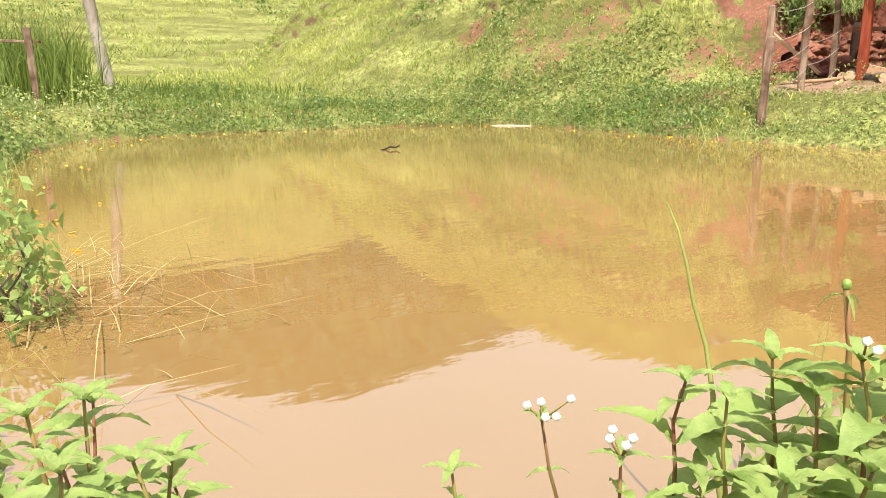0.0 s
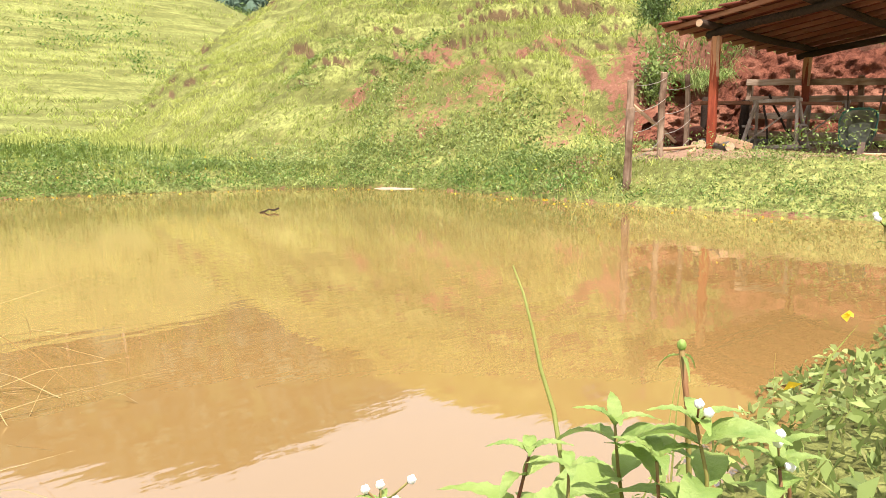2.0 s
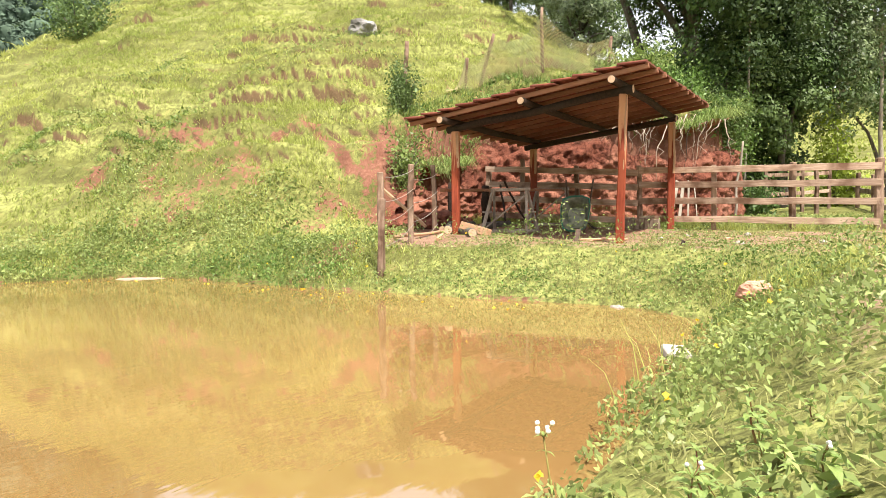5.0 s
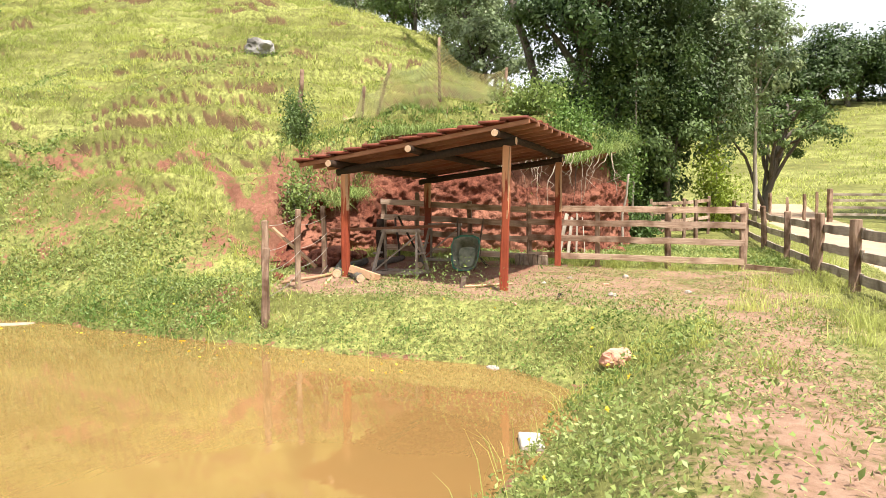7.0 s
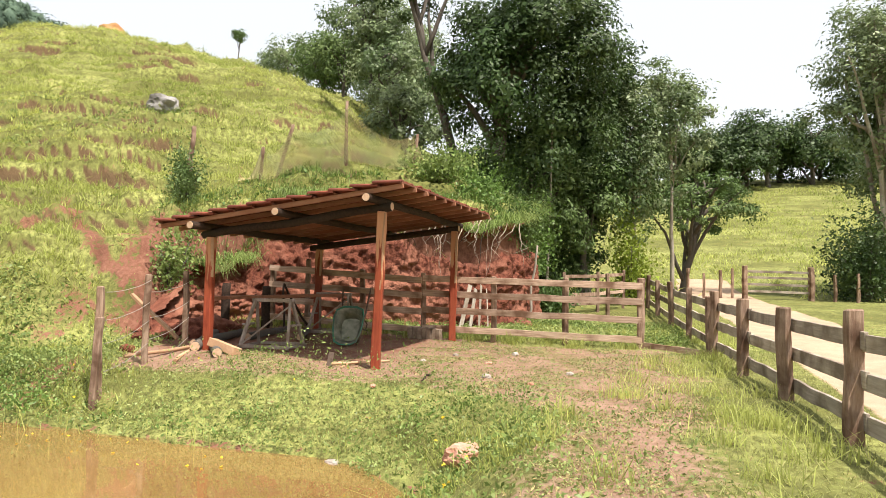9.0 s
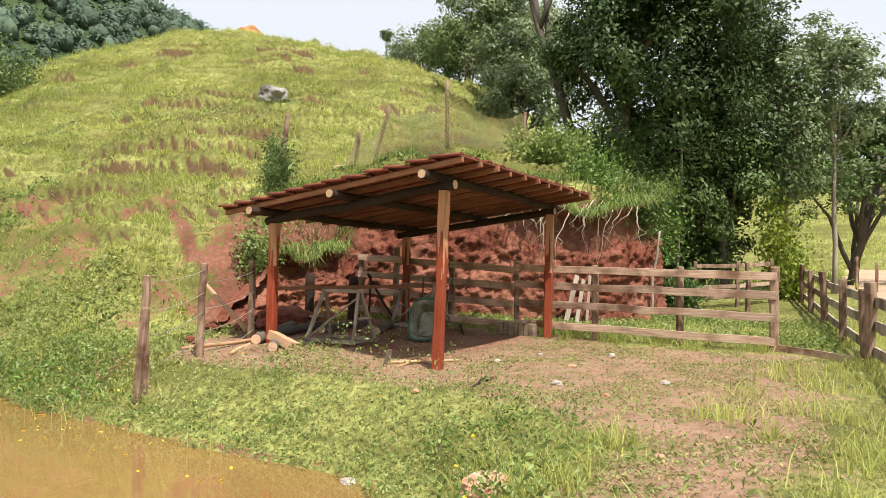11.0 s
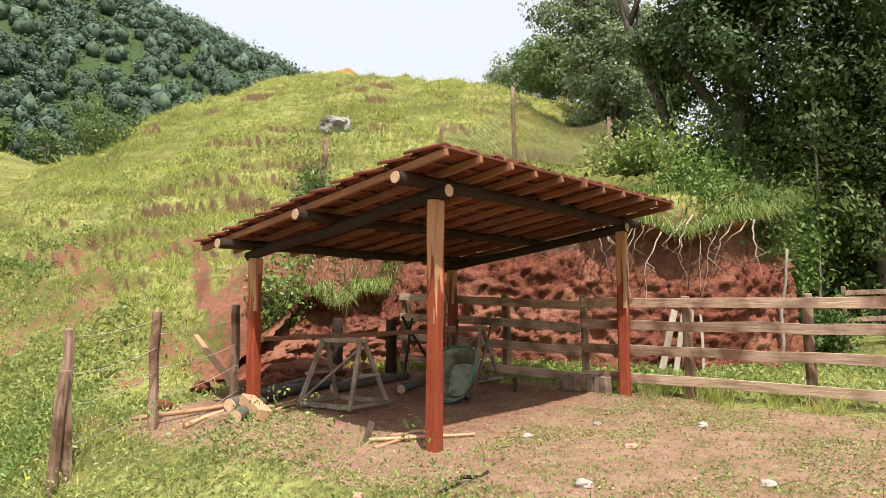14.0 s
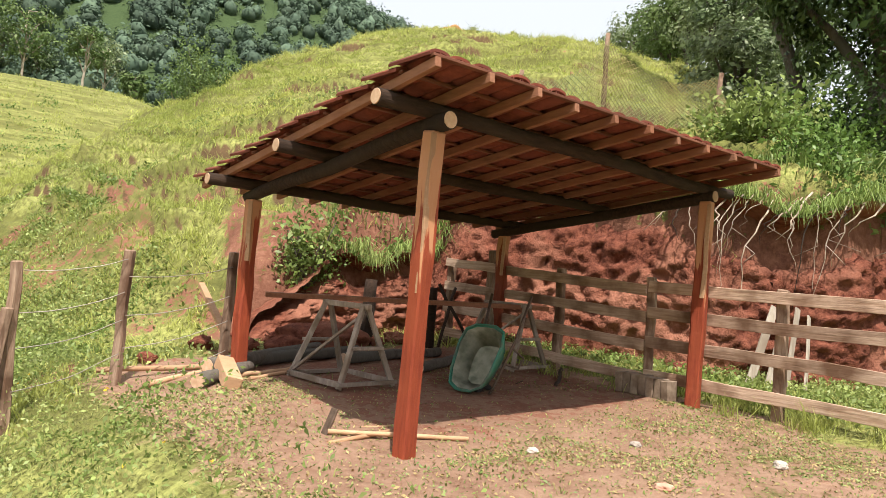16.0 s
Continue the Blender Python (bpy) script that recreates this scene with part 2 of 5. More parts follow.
grass_col = gmix(gramp(strat.outputs["Fac"], 0.42, 0.58), gramp(n_mid, 0.3, 0.7, (0.10, 0.105, 0.03), (0.18, 0.185, 0.05)), grass_col)
grass_col = gmix(gramp(n_fine, 0.40, 0.60), gramp(n_mid, 0.3, 0.7, (0.075, 0.075, 0.026), (0.14, 0.14, 0.04)), grass_col)
earth_col = gmix(gramp(n_fine, 0.42, 0.66), gramp(n_mid, 0.3, 0.7, (0.115, 0.046, 0.03), (0.19, 0.083, 0.054)),
                 gramp(n_mid, 0.3, 0.7, (0.18, 0.08, 0.052), (0.28, 0.138, 0.093)))
yard_col = gmix(gramp(n_fine, 0.35, 0.7), gramp(n_mid, 0.3, 0.7, (0.165, 0.088, 0.058), (0.27, 0.16, 0.11)),
                gramp(n_mid, 0.3, 0.7, (0.245, 0.15, 0.10), (0.38, 0.265, 0.19)))
road_col = gramp(n_mid, 0.3, 0.7, (0.36, 0.25, 0.17), (0.47, 0.34, 0.24))
forest_col = gramp(n_mid, 0.3, 0.7, (0.035, 0.06, 0.025), (0.06, 0.09, 0.035))


def soft_mask(name, lo=0.4, hi=0.6, amount=0.55):
    y = gn.new("ShaderNodeMath")
    y.operation = "MULTIPLY_ADD"
    gl.new(gmix(0.5, n_fine, n_mid), y.inputs[0])
    y.inputs[1].default_value, y.inputs[2].default_value = amount * 2, -amount
    z = gmath("ADD", gattr(name), y.outputs[0])
    return gramp(z, lo, hi)


ground_col = gmix(soft_mask("yard", 0.4, 0.6, 1.1), grass_col, yard_col)
# brown riser earth; the shade under each ledge is put into its colour too
riser_col = gramp(n_mid, 0.3, 0.7, (0.075, 0.05, 0.026), (0.15, 0.095, 0.05))
ground_col = gmix(soft_mask("riser", 0.42, 0.62, 0.5), ground_col, riser_col)
ground_col = gmix(soft_mask("earth", 0.42, 0.6, 2.2), ground_col, earth_col)
ground_col = gmix(soft_mask("road", 0.4, 0.6, 0.3), ground_col, road_col)
ground_col = gmix(soft_mask("forest", 0.4, 0.6, 0.2), ground_col, forest_col)
gb = gn["Principled BSDF"]
gl.new(ground_col, gb.inputs["Base Color"])
gb.inputs["Roughness"].default_value, gb.inputs["Specular IOR Level"].default_value = 0.95, 0.15
gbump = gn.new("ShaderNodeBump")
gbump.inputs["Strength"].default_value, gbump.inputs["Distance"].default_value = 0.8, 0.08
gl.new(gmix(0.5, n_fine, n_mid), gbump.inputs["Height"])
gl.new(gbump.outputs[0], gb.inputs["Normal"])

# muddy pond water with a still, faintly rippled surface
M_WATER = bpy.data.materials.new("muddy_water")
M_WATER.use_nodes = True
qn, ql = M_WATER.node_tree.nodes, M_WATER.node_tree.links
qb = qn["Principled BSDF"]
qb.inputs["Roughness"].default_value, qb.inputs["IOR"].default_value = 0.02, 2.5
qpos = qn.new("ShaderNodeNewGeometry")
qno = qn.new("ShaderNodeTexNoise")
qno.inputs["Scale"].default_value, qno.inputs["Detail"].default_value = 0.35, 5
qr = qn.new("ShaderNodeValToRGB")
qr.color_ramp.elements[0].position, qr.color_ramp.elements[1].position = 0.35, 0.7
qr.color_ramp.elements[0].color, qr.color_ramp.elements[1].color = (0.205, 0.121, 0.044, 1), (0.25, 0.147, 0.053, 1)
ql.new(qpos.outputs["Position"], qno.inputs[0])
ql.new(qno.outputs["Fac"], qr.inputs[0])
ql.new(qr.outputs[0], qb.inputs["Base Color"])
qmap = qn.new("ShaderNodeMapping")
qmap.inputs["Scale"].default_value, qmap.inputs["Rotation"].default_value = (1.0, 3.2, 1), (0, 0, radians(-33))
qw = qn.new("ShaderNodeTexNoise")
qw.inputs["Scale"].default_value, qw.inputs["Detail"].default_value = 3.0, 3
qbump = qn.new("ShaderNodeBump")
qbump.inputs["Strength"].default_value, qbump.inputs["Distance"].default_value = 0.05, 0.02
ql.new(qpos.outputs["Position"], qmap.inputs[0])
ql.new(qmap.outputs[0], qw.inputs[0])
ql.new(qw.outputs["Fac"], qbump.inputs["Height"])
ql.new(qbump.outputs[0], qb.inputs["Normal"])


# ---- builders ----
def part(name, bm, material, parent=None, label=""):
    me = bpy.data.meshes.new(name)
    bm.to_mesh(me)
    bm.free()
    me.materials.append(material)
    ob = new(name, me)
    if parent:
        ob.parent = parent
    if label:
        ob["label"] = label
    return ob


def shared(name, me, m, parent):
    ob = new(name, me)
    ob.parent = parent
    ob.matrix_local = m
    return ob


def thing(name, label, category, group="", at=None):
    ob = new(name)
    ob.empty_display_size = 0.1
    if at is not None:
        ob.matrix_world = at
    return tagged(ob, label, category, group)


def box(size, m=None, bevel=0.006, wobble=0.0, cuts=0, bm=None, rnd=None):
    """A bevelled, slightly uneven box about the origin, moved by m."""
    b = bmesh.new()
    bmesh.ops.create_cube(b, size=1.0)
    bmesh.ops.scale(b, vec=size, verts=b.verts)
    if cuts:
        k = max(range(3), key=lambda i: size[i])
        es = [e for e in b.edges if abs(e.verts[0].co[k] - e.verts[1].co[k]) > size[k] * 0.5]
        bmesh.ops.subdivide_edges(b, edges=es, cuts=cuts)
    if bevel:
        bmesh.ops.bevel(b, geom=b.edges[:], offset=bevel, segments=1, affect="EDGES")
    if wobble:
        r = rnd or random
        ph = r.random() * 50
        for v in b.verts:
            v.co += Vector((noise.noise(v.co * 2.1 + Vector((ph, 0, 0))), noise.noise(v.co * 2.1 + Vector((0, ph, 0))),
                            noise.noise(v.co * 2.1 + Vector((0, 0, ph))))) * wobble
    if m is not None:
        b.transform(m)
    if bm is None:
        return b
    me = bpy.data.meshes.new("t")
    b.to_mesh(me)
    b.free()
    bm.from_mesh(me)
    bpy.data.meshes.remove(me)
    return bm


def between(p, q, roll=0.0):
    """A pose in the middle of p and q with its z axis along them."""
    p, q = Vector(p), Vector(q)
    return Matrix.Translation((p + q) / 2) @ (q - p).to_track_quat("Z", "Y").to_matrix().to_4x4() @ pose(0, 0, 0, 0, 0, roll)


def bar(p, q, w, d, bevel=0.006, wobble=0.0, cuts=0, roll=0.0, bm=None):
    return box((w, d, (Vector(q) - Vector(p)).length), between(p, q, roll), bevel, wobble, cuts, bm)


def tube(pts, radii, n=9, bm=None, lump=0.0, close=True):
    """A round limb through points, tapering by radii."""
    bm = bm or bmesh.new()
    pts = [Vector(p) for p in pts]
    rings, side = [], Vector((1, 0, 0))
    for i, p in enumerate(pts):
        d = (pts[min(i + 1, len(pts) - 1)] - pts[max(i - 1, 0)]).normalized()
        side = (side - d * side.dot(d))
        side = side.normalized() if side.length > 1e-3 else d.orthogonal().normalized()
        up = d.cross(side)
        ring = []
        for k in range(n):
            a = 2 * math.pi * k / n
            dr = side * math.cos(a) + up * math.sin(a)
            r = radii[i] * (1 + lump * noise.noise(p * 3 + dr * 1.5))
            ring.append(bm.verts.new(p + dr * r))
        rings.append(ring)
    for a, b in zip(rings, rings[1:]):
        for k in range(n):
            bm.faces.new((a[k], a[(k + 1) % n], b[(k + 1) % n], b[k])).smooth = True
    if close:
        bm.faces.new(rings[0][::-1])
        bm.faces.new(rings[-1])
    return bm


def bent(p, q, sag=0.0, steps=6, wob=0.0, seed=0.0):
    p, q = Vector(p), Vector(q)
    res = []
    for i in range(steps + 1):
        t = i / steps
        c = p.lerp(q, t)
        c.z -= sag * 4 * t * (1 - t)
        c += Vector((noise.noise(Vector((t * 3, seed, 1))), noise.noise(Vector((t * 3, seed, 7))), noise.noise(Vector((t * 3, seed, 13))))) * wob * min(1, 4 * t * (1 - t) + 0.2)
        res.append(c)
    return res


def raw(name, verts, faces, material, smooth=False):
    """One mesh object from numpy arrays of vertices and equal-sided faces."""
    me = bpy.data.meshes.new(name)
    verts, faces = np.asarray(verts, np.float32), np.asarray(faces, np.int32)
    k = faces.shape[1]
    me.vertices.add(len(verts))
    me.vertices.foreach_set("co", verts.ravel())
    me.loops.add(faces.size)
    me.loops.foreach_set("vertex_index", faces.ravel())
    me.polygons.add(len(faces))
    me.polygons.foreach_set("loop_start", np.arange(len(faces), dtype=np.int32) * k)
    if smooth:
        me.polygons.foreach_set("use_smooth", np.ones(len(faces), bool))
    me.update(calc_edges=True)
    me.materials.append(material)
    return new(name, me)


def leaf_cloud(rng, centres, size, up=0.5, aspect=0.5, spread=0.35, outward=None):
    """Folded leaves, one at each centre, facing mostly up by the share up."""
    n = len(centres)
    nor = rng.normal(size=(n, 3))
    nor /= np.linalg.norm(nor, axis=1)[:, None]
    nor[:, 2] = nor[:, 2] * (1 - up) + up * 1.2
    if outward is not None:
        nor = nor * 0.55 + outward
    nor /= np.linalg.norm(nor, axis=1)[:, None]
    d = rng.normal(size=(n, 3))
    d -= nor * np.sum(d * nor, axis=1)[:, None]
    d /= np.linalg.norm(d, axis=1)[:, None]
    s = np.cross(nor, d)
    ln = (size * (1 + spread * rng.normal(size=n)).clip(0.4, 2))[:, None]
    w = ln * aspect
    c = np.asarray(centres)
    v = np.stack([c - d * ln * 0.5, c + s * w * 0.5 + nor * w * 0.14, c + d * ln * 0.5 - nor * ln * 0.12, c - s * w * 0.5 + nor * w * 0.14], axis=1)
    return v.reshape(-1, 3), np.arange(4 * n).reshape(-1, 4)


def blade_cloud(rng, roots, height, width, lean=0.35):
    """Grass blades as bent strips: a triangle on a quad, joined as two quads' worth of triangles."""
    n = len(roots)
    h = (height * (1 + 0.35 * rng.normal(size=n)).clip(0.35, 1.9))[:, None] if np.isscalar(height) else (height * (1 + 0.3 * rng.normal(size=n)).clip(0.35, 1.8))[:, None]
    a = rng.uniform(0, 2 * np.pi, n)
    side = np.stack([np.cos(a), np.sin(a), np.zeros(n)], 1)
    b = rng.uniform(0, 2 * np.pi, n)
    ln = np.abs(rng.normal(size=n))[:, None] * lean
    bend = np.stack([np.cos(b), np.sin(b), np.zeros(n)], 1) * ln
    r = np.asarray(roots)
    up = np.array([0, 0, 1.0])
    mid = r + (up * 0.6 + bend * 0.35) * h
    tip = r + (up * 0.95 + bend) * h
    w = width * side
    v = np.stack([r - w * 0.5, r + w * 0.5, mid + w * 0.35, mid - w * 0.35, tip], axis=1)
    i = np.arange(n)[:, None] * 5
    f = np.concatenate([i + np.array([[0, 1, 2]]), i + np.array([[0, 2, 3]]), i + np.array([[3, 2, 4]])])
    return v.reshape(-1, 3), f


def stuff(name, label, category, verts, faces, material):
    return tagged(raw(name, verts, faces, material), label, category, kind="stuff")


# ---- the lie of the land ----
WATER = -0.688
POND = np.array([(-3.0, -1.0), (-2.75, 1.4), (-2.75, 4.0), (-2.3, 6.4), (-2.0, 9.3), (-4.5, 10.6), (-8.6, 10.7), (-10.6, 10.0), (-11.5, 7.4), (-11.9, 4.8),
                 (-12.0, 2.0), (-12.1, -0.4), (-11.95, -1.9), (-11.4, -2.25), (-10.6, -2.1), (-9.2, -1.95), (-7.4, -1.95), (-5.3, -2.05), (-3.9, -1.95)])
CUT = np.array([(-9.0, 16.0), (-3.0, 9.5), (-0.5, 6.2), (1.0, 5.1), (3.2, 5.3), (5.0, 4.9), (6.1, 3.2), (6.9, 1.2), (8.2, -0.5), (10.4, -1.0), (12.6, 0.0), (17.0, 1.6), (28.0, 3.0), (60.0, 6.0)])


# slips of bare earth on the hillside: place, half widths, strength
SCARS = ((1.2, 11.3, 0.6, 0.8, 0.62), (0.6, 9.5, 0.45, 1.0, 0.6), (-0.6, 12.7, 0.7, 0.6, 0.5), (1.9, 5.9, 0.9, 0.5, 0.72), (3.3, 5.9, 0.9, 0.4, 0.66), (0.5, 6.8, 0.7, 0.45, 0.56), (1.9, 9.0, 0.35, 0.35, 0.5))


def sstep(a, b, x):
    t = np.clip((x - a) / (b - a), 0, 1)
    return t * t * (3 - 2 * t)


def edge_distance(pts, X, Y, closed):
    """Unsigned distance to a line through points, and which side of it."""
    best, side, along = np.full(X.shape, 1e9), np.zeros(X.shape), np.zeros(X.shape)
    k = len(pts)
    for i in range(k if closed else k - 1):
        (ax, ay), (bx, by) = pts[i], pts[(i + 1) % k]
        dx, dy = bx - ax, by - ay
        t = np.clip(((X - ax) * dx + (Y - ay) * dy) / (dx * dx + dy * dy), 0, 1)
        d = np.hypot(X - ax - t * dx, Y - ay - t * dy)
        near = d < best
        side = np.where(near, np.sign((bx - ax) * (Y - ay) - (by - ay) * (X - ax)), side)
        along = np.where(near, ax + t * dx, along)
        best = np.where(near, d, best)
    return best, side, along


def inside(pts, X, Y):
    res = np.zeros(X.shape, bool)
    k = len(pts)
    for i in range(k):
        (ax, ay), (bx, by) = pts[i], pts[(i + 1) % k]
        cross = ((ay > Y) != (by > Y)) & (X < (bx - ax) * (Y - ay) / (by - ay + 1e-12) + ax)
        res ^= cross
    return res


def vnoise(X, Y, scale, seed=0):
    """Smooth value noise by hashing a lattice."""
    x, y = X * scale, Y * scale
    xi, yi = np.floor(x).astype(np.int64), np.floor(y).astype(np.int64)
    fx, fy = x - xi, y - yi
    fx, fy = fx * fx * (3 - 2 * fx), fy * fy * (3 - 2 * fy)

    def h(a, b):
        v = np.sin(a * 127.1 + b * 311.7 + seed * 74.7) * 43758.5453
        return v - np.floor(v)
    return (h(xi, yi) * (1 - fx) + h(xi + 1, yi) * fx) * (1 - fy) + (h(xi, yi + 1) * (1 - fx) + h(xi + 1, yi + 1) * fx) * fy - 0.5


def fnoise(X, Y, scale, seed=0):
    return vnoise(X, Y, scale, seed) + 0.5 * vnoise(X, Y, scale * 2.1, seed + 1) + 0.25 * vnoise(X, Y, scale * 4.3, seed + 2)


def pond_distance(X, Y):
    """Metres from the water's edge, negative in the pond."""
    d, _, _ = edge_distance(POND, X, Y, True)
    d = np.where(inside(POND, X, Y), -d, d)
    return d + 0.22 * fnoise(X, Y, 0.9, 5)


def hill_height(X, Y):
    """The rounded pasture hill, steeper on its far side."""
    dx = (X - 24.09) * np.where(X < 24.09, 1.122, 1.0)
    dy = (Y - 30.04) * np.where(Y < 30.04, 0.773, 2.413)
    d = np.sqrt(dx * dx + dy * dy + 2.93) - 1.712
    return 16.18 - 0.332 * d - 0.0086 * d * d + 0.00597 * dx * dy


def terrain(X, Y):
    """Height of the ground, and the shares of earth, worn yard, road and forest."""
    X, Y = np.asarray(X, float), np.asarray(Y, float)
    pd = pond_distance(X, Y)
    yard = 0.03 * np.clip(X, 0, 8) + 0.045 * np.clip(Y, 0, 5) * sstep(12, 6, Y)
    east = 0.055 * np.clip(X - 8, 0, 30) + 14.2 * sstep(28, 95, X) + 3 * sstep(60, 160, X)
    north = 0.055 * np.clip(Y - 11, 0, 26) + 21 * sstep(30, 100, Y) * sstep(60, 20, X)
    south = -0.01 * np.clip(-Y - 7, 0, 30)
    base = yard + east + north + south
    # the far bank stays low
    base = base - 0.35 * sstep(9, 12, Y) * sstep(2, -3, X)
    # the near bank and the start of the walk lie lower than the yard
    base = base - 0.10 * sstep(-2, -5, X) * sstep(0, -2, Y) - 0.10 * sstep(-9.5, -11.0, X) * sstep(3, 0, Y)
    base = base - 0.68 * np.exp(-(((X + 11.8) / 0.75) ** 2 + ((Y + 2.85) / 0.55) ** 2))
    bank = WATER + 0.04 + 0.64 * sstep(0.0, 1.6, pd) + 0.25 * sstep(1.2, 3.2, pd)
    low = (X < 6) & (Y < 40)
    base = np.where(low, np.minimum(base, np.where(pd > 3.2, 1e3, bank)), base)
    hill = hill_height(X, Y)
    phase = (hill * 1.75 + 1.0 * fnoise(X, Y, 0.15, 3) + 0.5 * fnoise(X, Y, 0.6, 4)) % 1
    tread = sstep(0.8, 2.5, hill) * np.clip(0.75 + 1.9 * fnoise(X, Y, 0.45, 6), 0.1, 1.3)
    terr = 0.62 * (sstep(0.0, 0.26, phase) - phase) * tread
    riser = sstep(0.24, 0.12, phase) * sstep(-0.02, 0.05, phase) * np.clip(tread, 0, 1) * sstep(-0.30, 0.15, fnoise(X, Y, 0.5, 55))
    hill = hill + terr + 0.26 * fnoise(X, Y, 0.4, 9) * sstep(12, 6, hill) + 0.15 * fnoise(X, Y, 1.5, 11) + 0.07 * fnoise(X, Y, 3.6, 12)
    sd, side, along = edge_distance(CUT, X, Y, False)
    sd = sd * side
    steep = np.maximum(sstep(3.2, 5.2, along), 0.8 * sstep(-0.4, 1.4, along)) * sstep(14.5, 11.0, along)
    width = 0.55 * steep + 2.6 * (1 - steep) * (along < 6) + 7.0 * (1 - steep) * (along >= 6)
    sdn = sd + 0.35 * fnoise(X, Y, 1.1, 21) * steep
    up = sstep(0.0, 1.0, sdn / width)
    top = np.maximum(base, hill)
    z = base + (top - base) * up
    # mountains far to the north and west
    far = np.hypot(X, Y)
    az = np.degrees(np.arctan2(Y + 4, X + 6))
    rise = np.interp(az, [-180, -90, -30, 0, 15, 25, 37, 45, 51, 58, 65, 72, 86, 100, 130, 180], [8, 8, 7, 8, 10, 16, 18.6, 17.2, 19.3, 22, 23.8, 24.2, 20.3, 17, 11, 8])
    mount = np.tan(np.radians(rise)) * np.minimum(far, 330) * sstep(110, 330, far) * (1 + 0.05 * fnoise(X, Y, 0.02, 31))
    mount = np.maximum(mount - np.where(far > 110, z, 0) * sstep(110, 330, far), 0)
    z = z + mount
    # the bed of the pond
    bed = WATER - 0.05 - 0.5 * sstep(0, 1.5, -pd)
    z = np.where(pd < 0, np.minimum(bed, z), z)
    fine = 0.05 * fnoise(X, Y, 0.8, 41) + 0.03 * fnoise(X, Y, 2.9, 43)
    z = z + fine * sstep(0, 0.5, np.abs(pd)) * sstep(0.2, 2.5, np.hypot(X - 2, Y - 1.5))
    # bare places
    scar = 0.42 * sstep(0.02, 0.42, fnoise(X, Y, 0.42, 51) + 0.3 * fnoise(X, Y, 1.6, 52)) * sstep(0.2, 0.9, hill) * sstep(4.6, 2.4, hill) * sstep(15, 11, Y) * (X < 8)
    track = 0.9 * np.exp(-((X - 2.12 - 0.43 * (Y - 7.8) + 0.3 * fnoise(X, Y, 0.9, 57)) / 0.24) ** 2) * sstep(6.2, 6.8, Y) * sstep(9.5, 8.9, Y)
    scar = np.maximum(scar, track)
    for sx, sy, rx, ry, amount in SCARS:
        scar = np.maximum(scar, amount * np.exp(-(((X - sx) / rx) ** 2 + ((Y - sy) / ry) ** 2) - 1.2 * fnoise(X, Y, 1.3, 58)))
    foot = sstep(1.5, 0.4, np.abs(sd - 0.6)) * sstep(0.2, 1.6, along) * sstep(16, 12, along) * np.where(along < 3.2, 0.55, 1.0)
    earth = np.clip(np.maximum(scar * 0.95, foot * 1.1) + steep * sstep(-0.3, 0.1, sdn) * sstep(0.75, 0.5, up) * np.where(along < 3.2, 0.6, 1.3), 0, 1.2)
    earth = np.where(scar > earth - 0.05, earth, earth * sstep(3.4, 2.6, z)) * (up > 0.0)
    earth = np.maximum(earth, 0.6 * np.exp(-(((X + 1.4) / 0.9) ** 2 + ((Y - 4.9) / 0.8) ** 2)))
    earth = np.maximum(earth, 0.75 * np.exp(-(((X - 1.5) / 1.8) ** 2 + ((Y - 4.3) / 0.8) ** 2)))
    worn = 1.15 * np.exp(-(np.clip(np.abs(X - 1.6) - 2.2, 0, 9) / 0.8) ** 2 - (np.clip(np.abs(Y - 1.4) - 2.2, 0, 9) / 0.7) ** 2)
    path = 0.66 * np.exp(-((Y + 4.0 + 0.04 * (X + 3)) / 1.1) ** 2) * sstep(-10.0, -7.5, X) * sstep(4.0, 1.0, X)
    open_yard = 0.66 * sstep(-4.2, -2.6, X) * sstep(4.4, 3.6, X) * sstep(-5.4, -4.4, Y) * sstep(3.6, 2.6, Y) * sstep(0.9, 1.9, pd)
    # redder soil under the roof, partly its shade put into the ground colour
    earth = np.maximum(earth, 0.55 * sstep(-0.4, 0.6, X) * sstep(4.4, 3.8, X) * sstep(-0.4, 0.5, Y) * sstep(4.8, 4.0, Y))
    worn = np.maximum(np.maximum(worn, path), open_yard) * (pd > 0.7)
    road = sstep(1.7, 1.2, np.abs(Y + 8.0 - 0.02 * X + 0.25 * np.sin(X * 0.2))) * (X > -40) * (X < 34)
    forest = sstep(4, 16, mount) * sstep(-40, 30, Y + 0.3 * X) * sstep(42, 46, az)
    shore = sstep(0.10, 0.02, np.abs(pd)) * 0.5
    return z, np.maximum(earth, shore), worn, road, forest, riser * (up > 0.5)


def axis_steps(lo, hi, step, far, grow=1.16):
    mid = list(np.arange(lo, hi + 1e-6, step))
    s, a, b = step, [], []
    x, y = lo, hi
    while max(abs(x), abs(y)) < far:
        s *= grow
        x, y = x - s, y + s
        a.append(x)
        b.append(y)
    return np.array(a[::-1] + mid + b)


xs, ys = axis_steps(-14.0, 16.0, 0.13, 900, 1.08), axis_steps(-7.0, 19.0, 0.13, 900, 1.08)
GX, GY = np.meshgrid(xs, ys)
GZ, G_EARTH, G_WORN, G_ROAD, G_FOREST, G_RISER = terrain(GX, GY)
nx, ny = len(xs), len(ys)
idx = np.arange(nx * ny).reshape(ny, nx)
quads = np.stack([idx[:-1, :-1], idx[:-1, 1:], idx[1:, 1:], idx[1:, :-1]], -1).reshape(-1, 4)
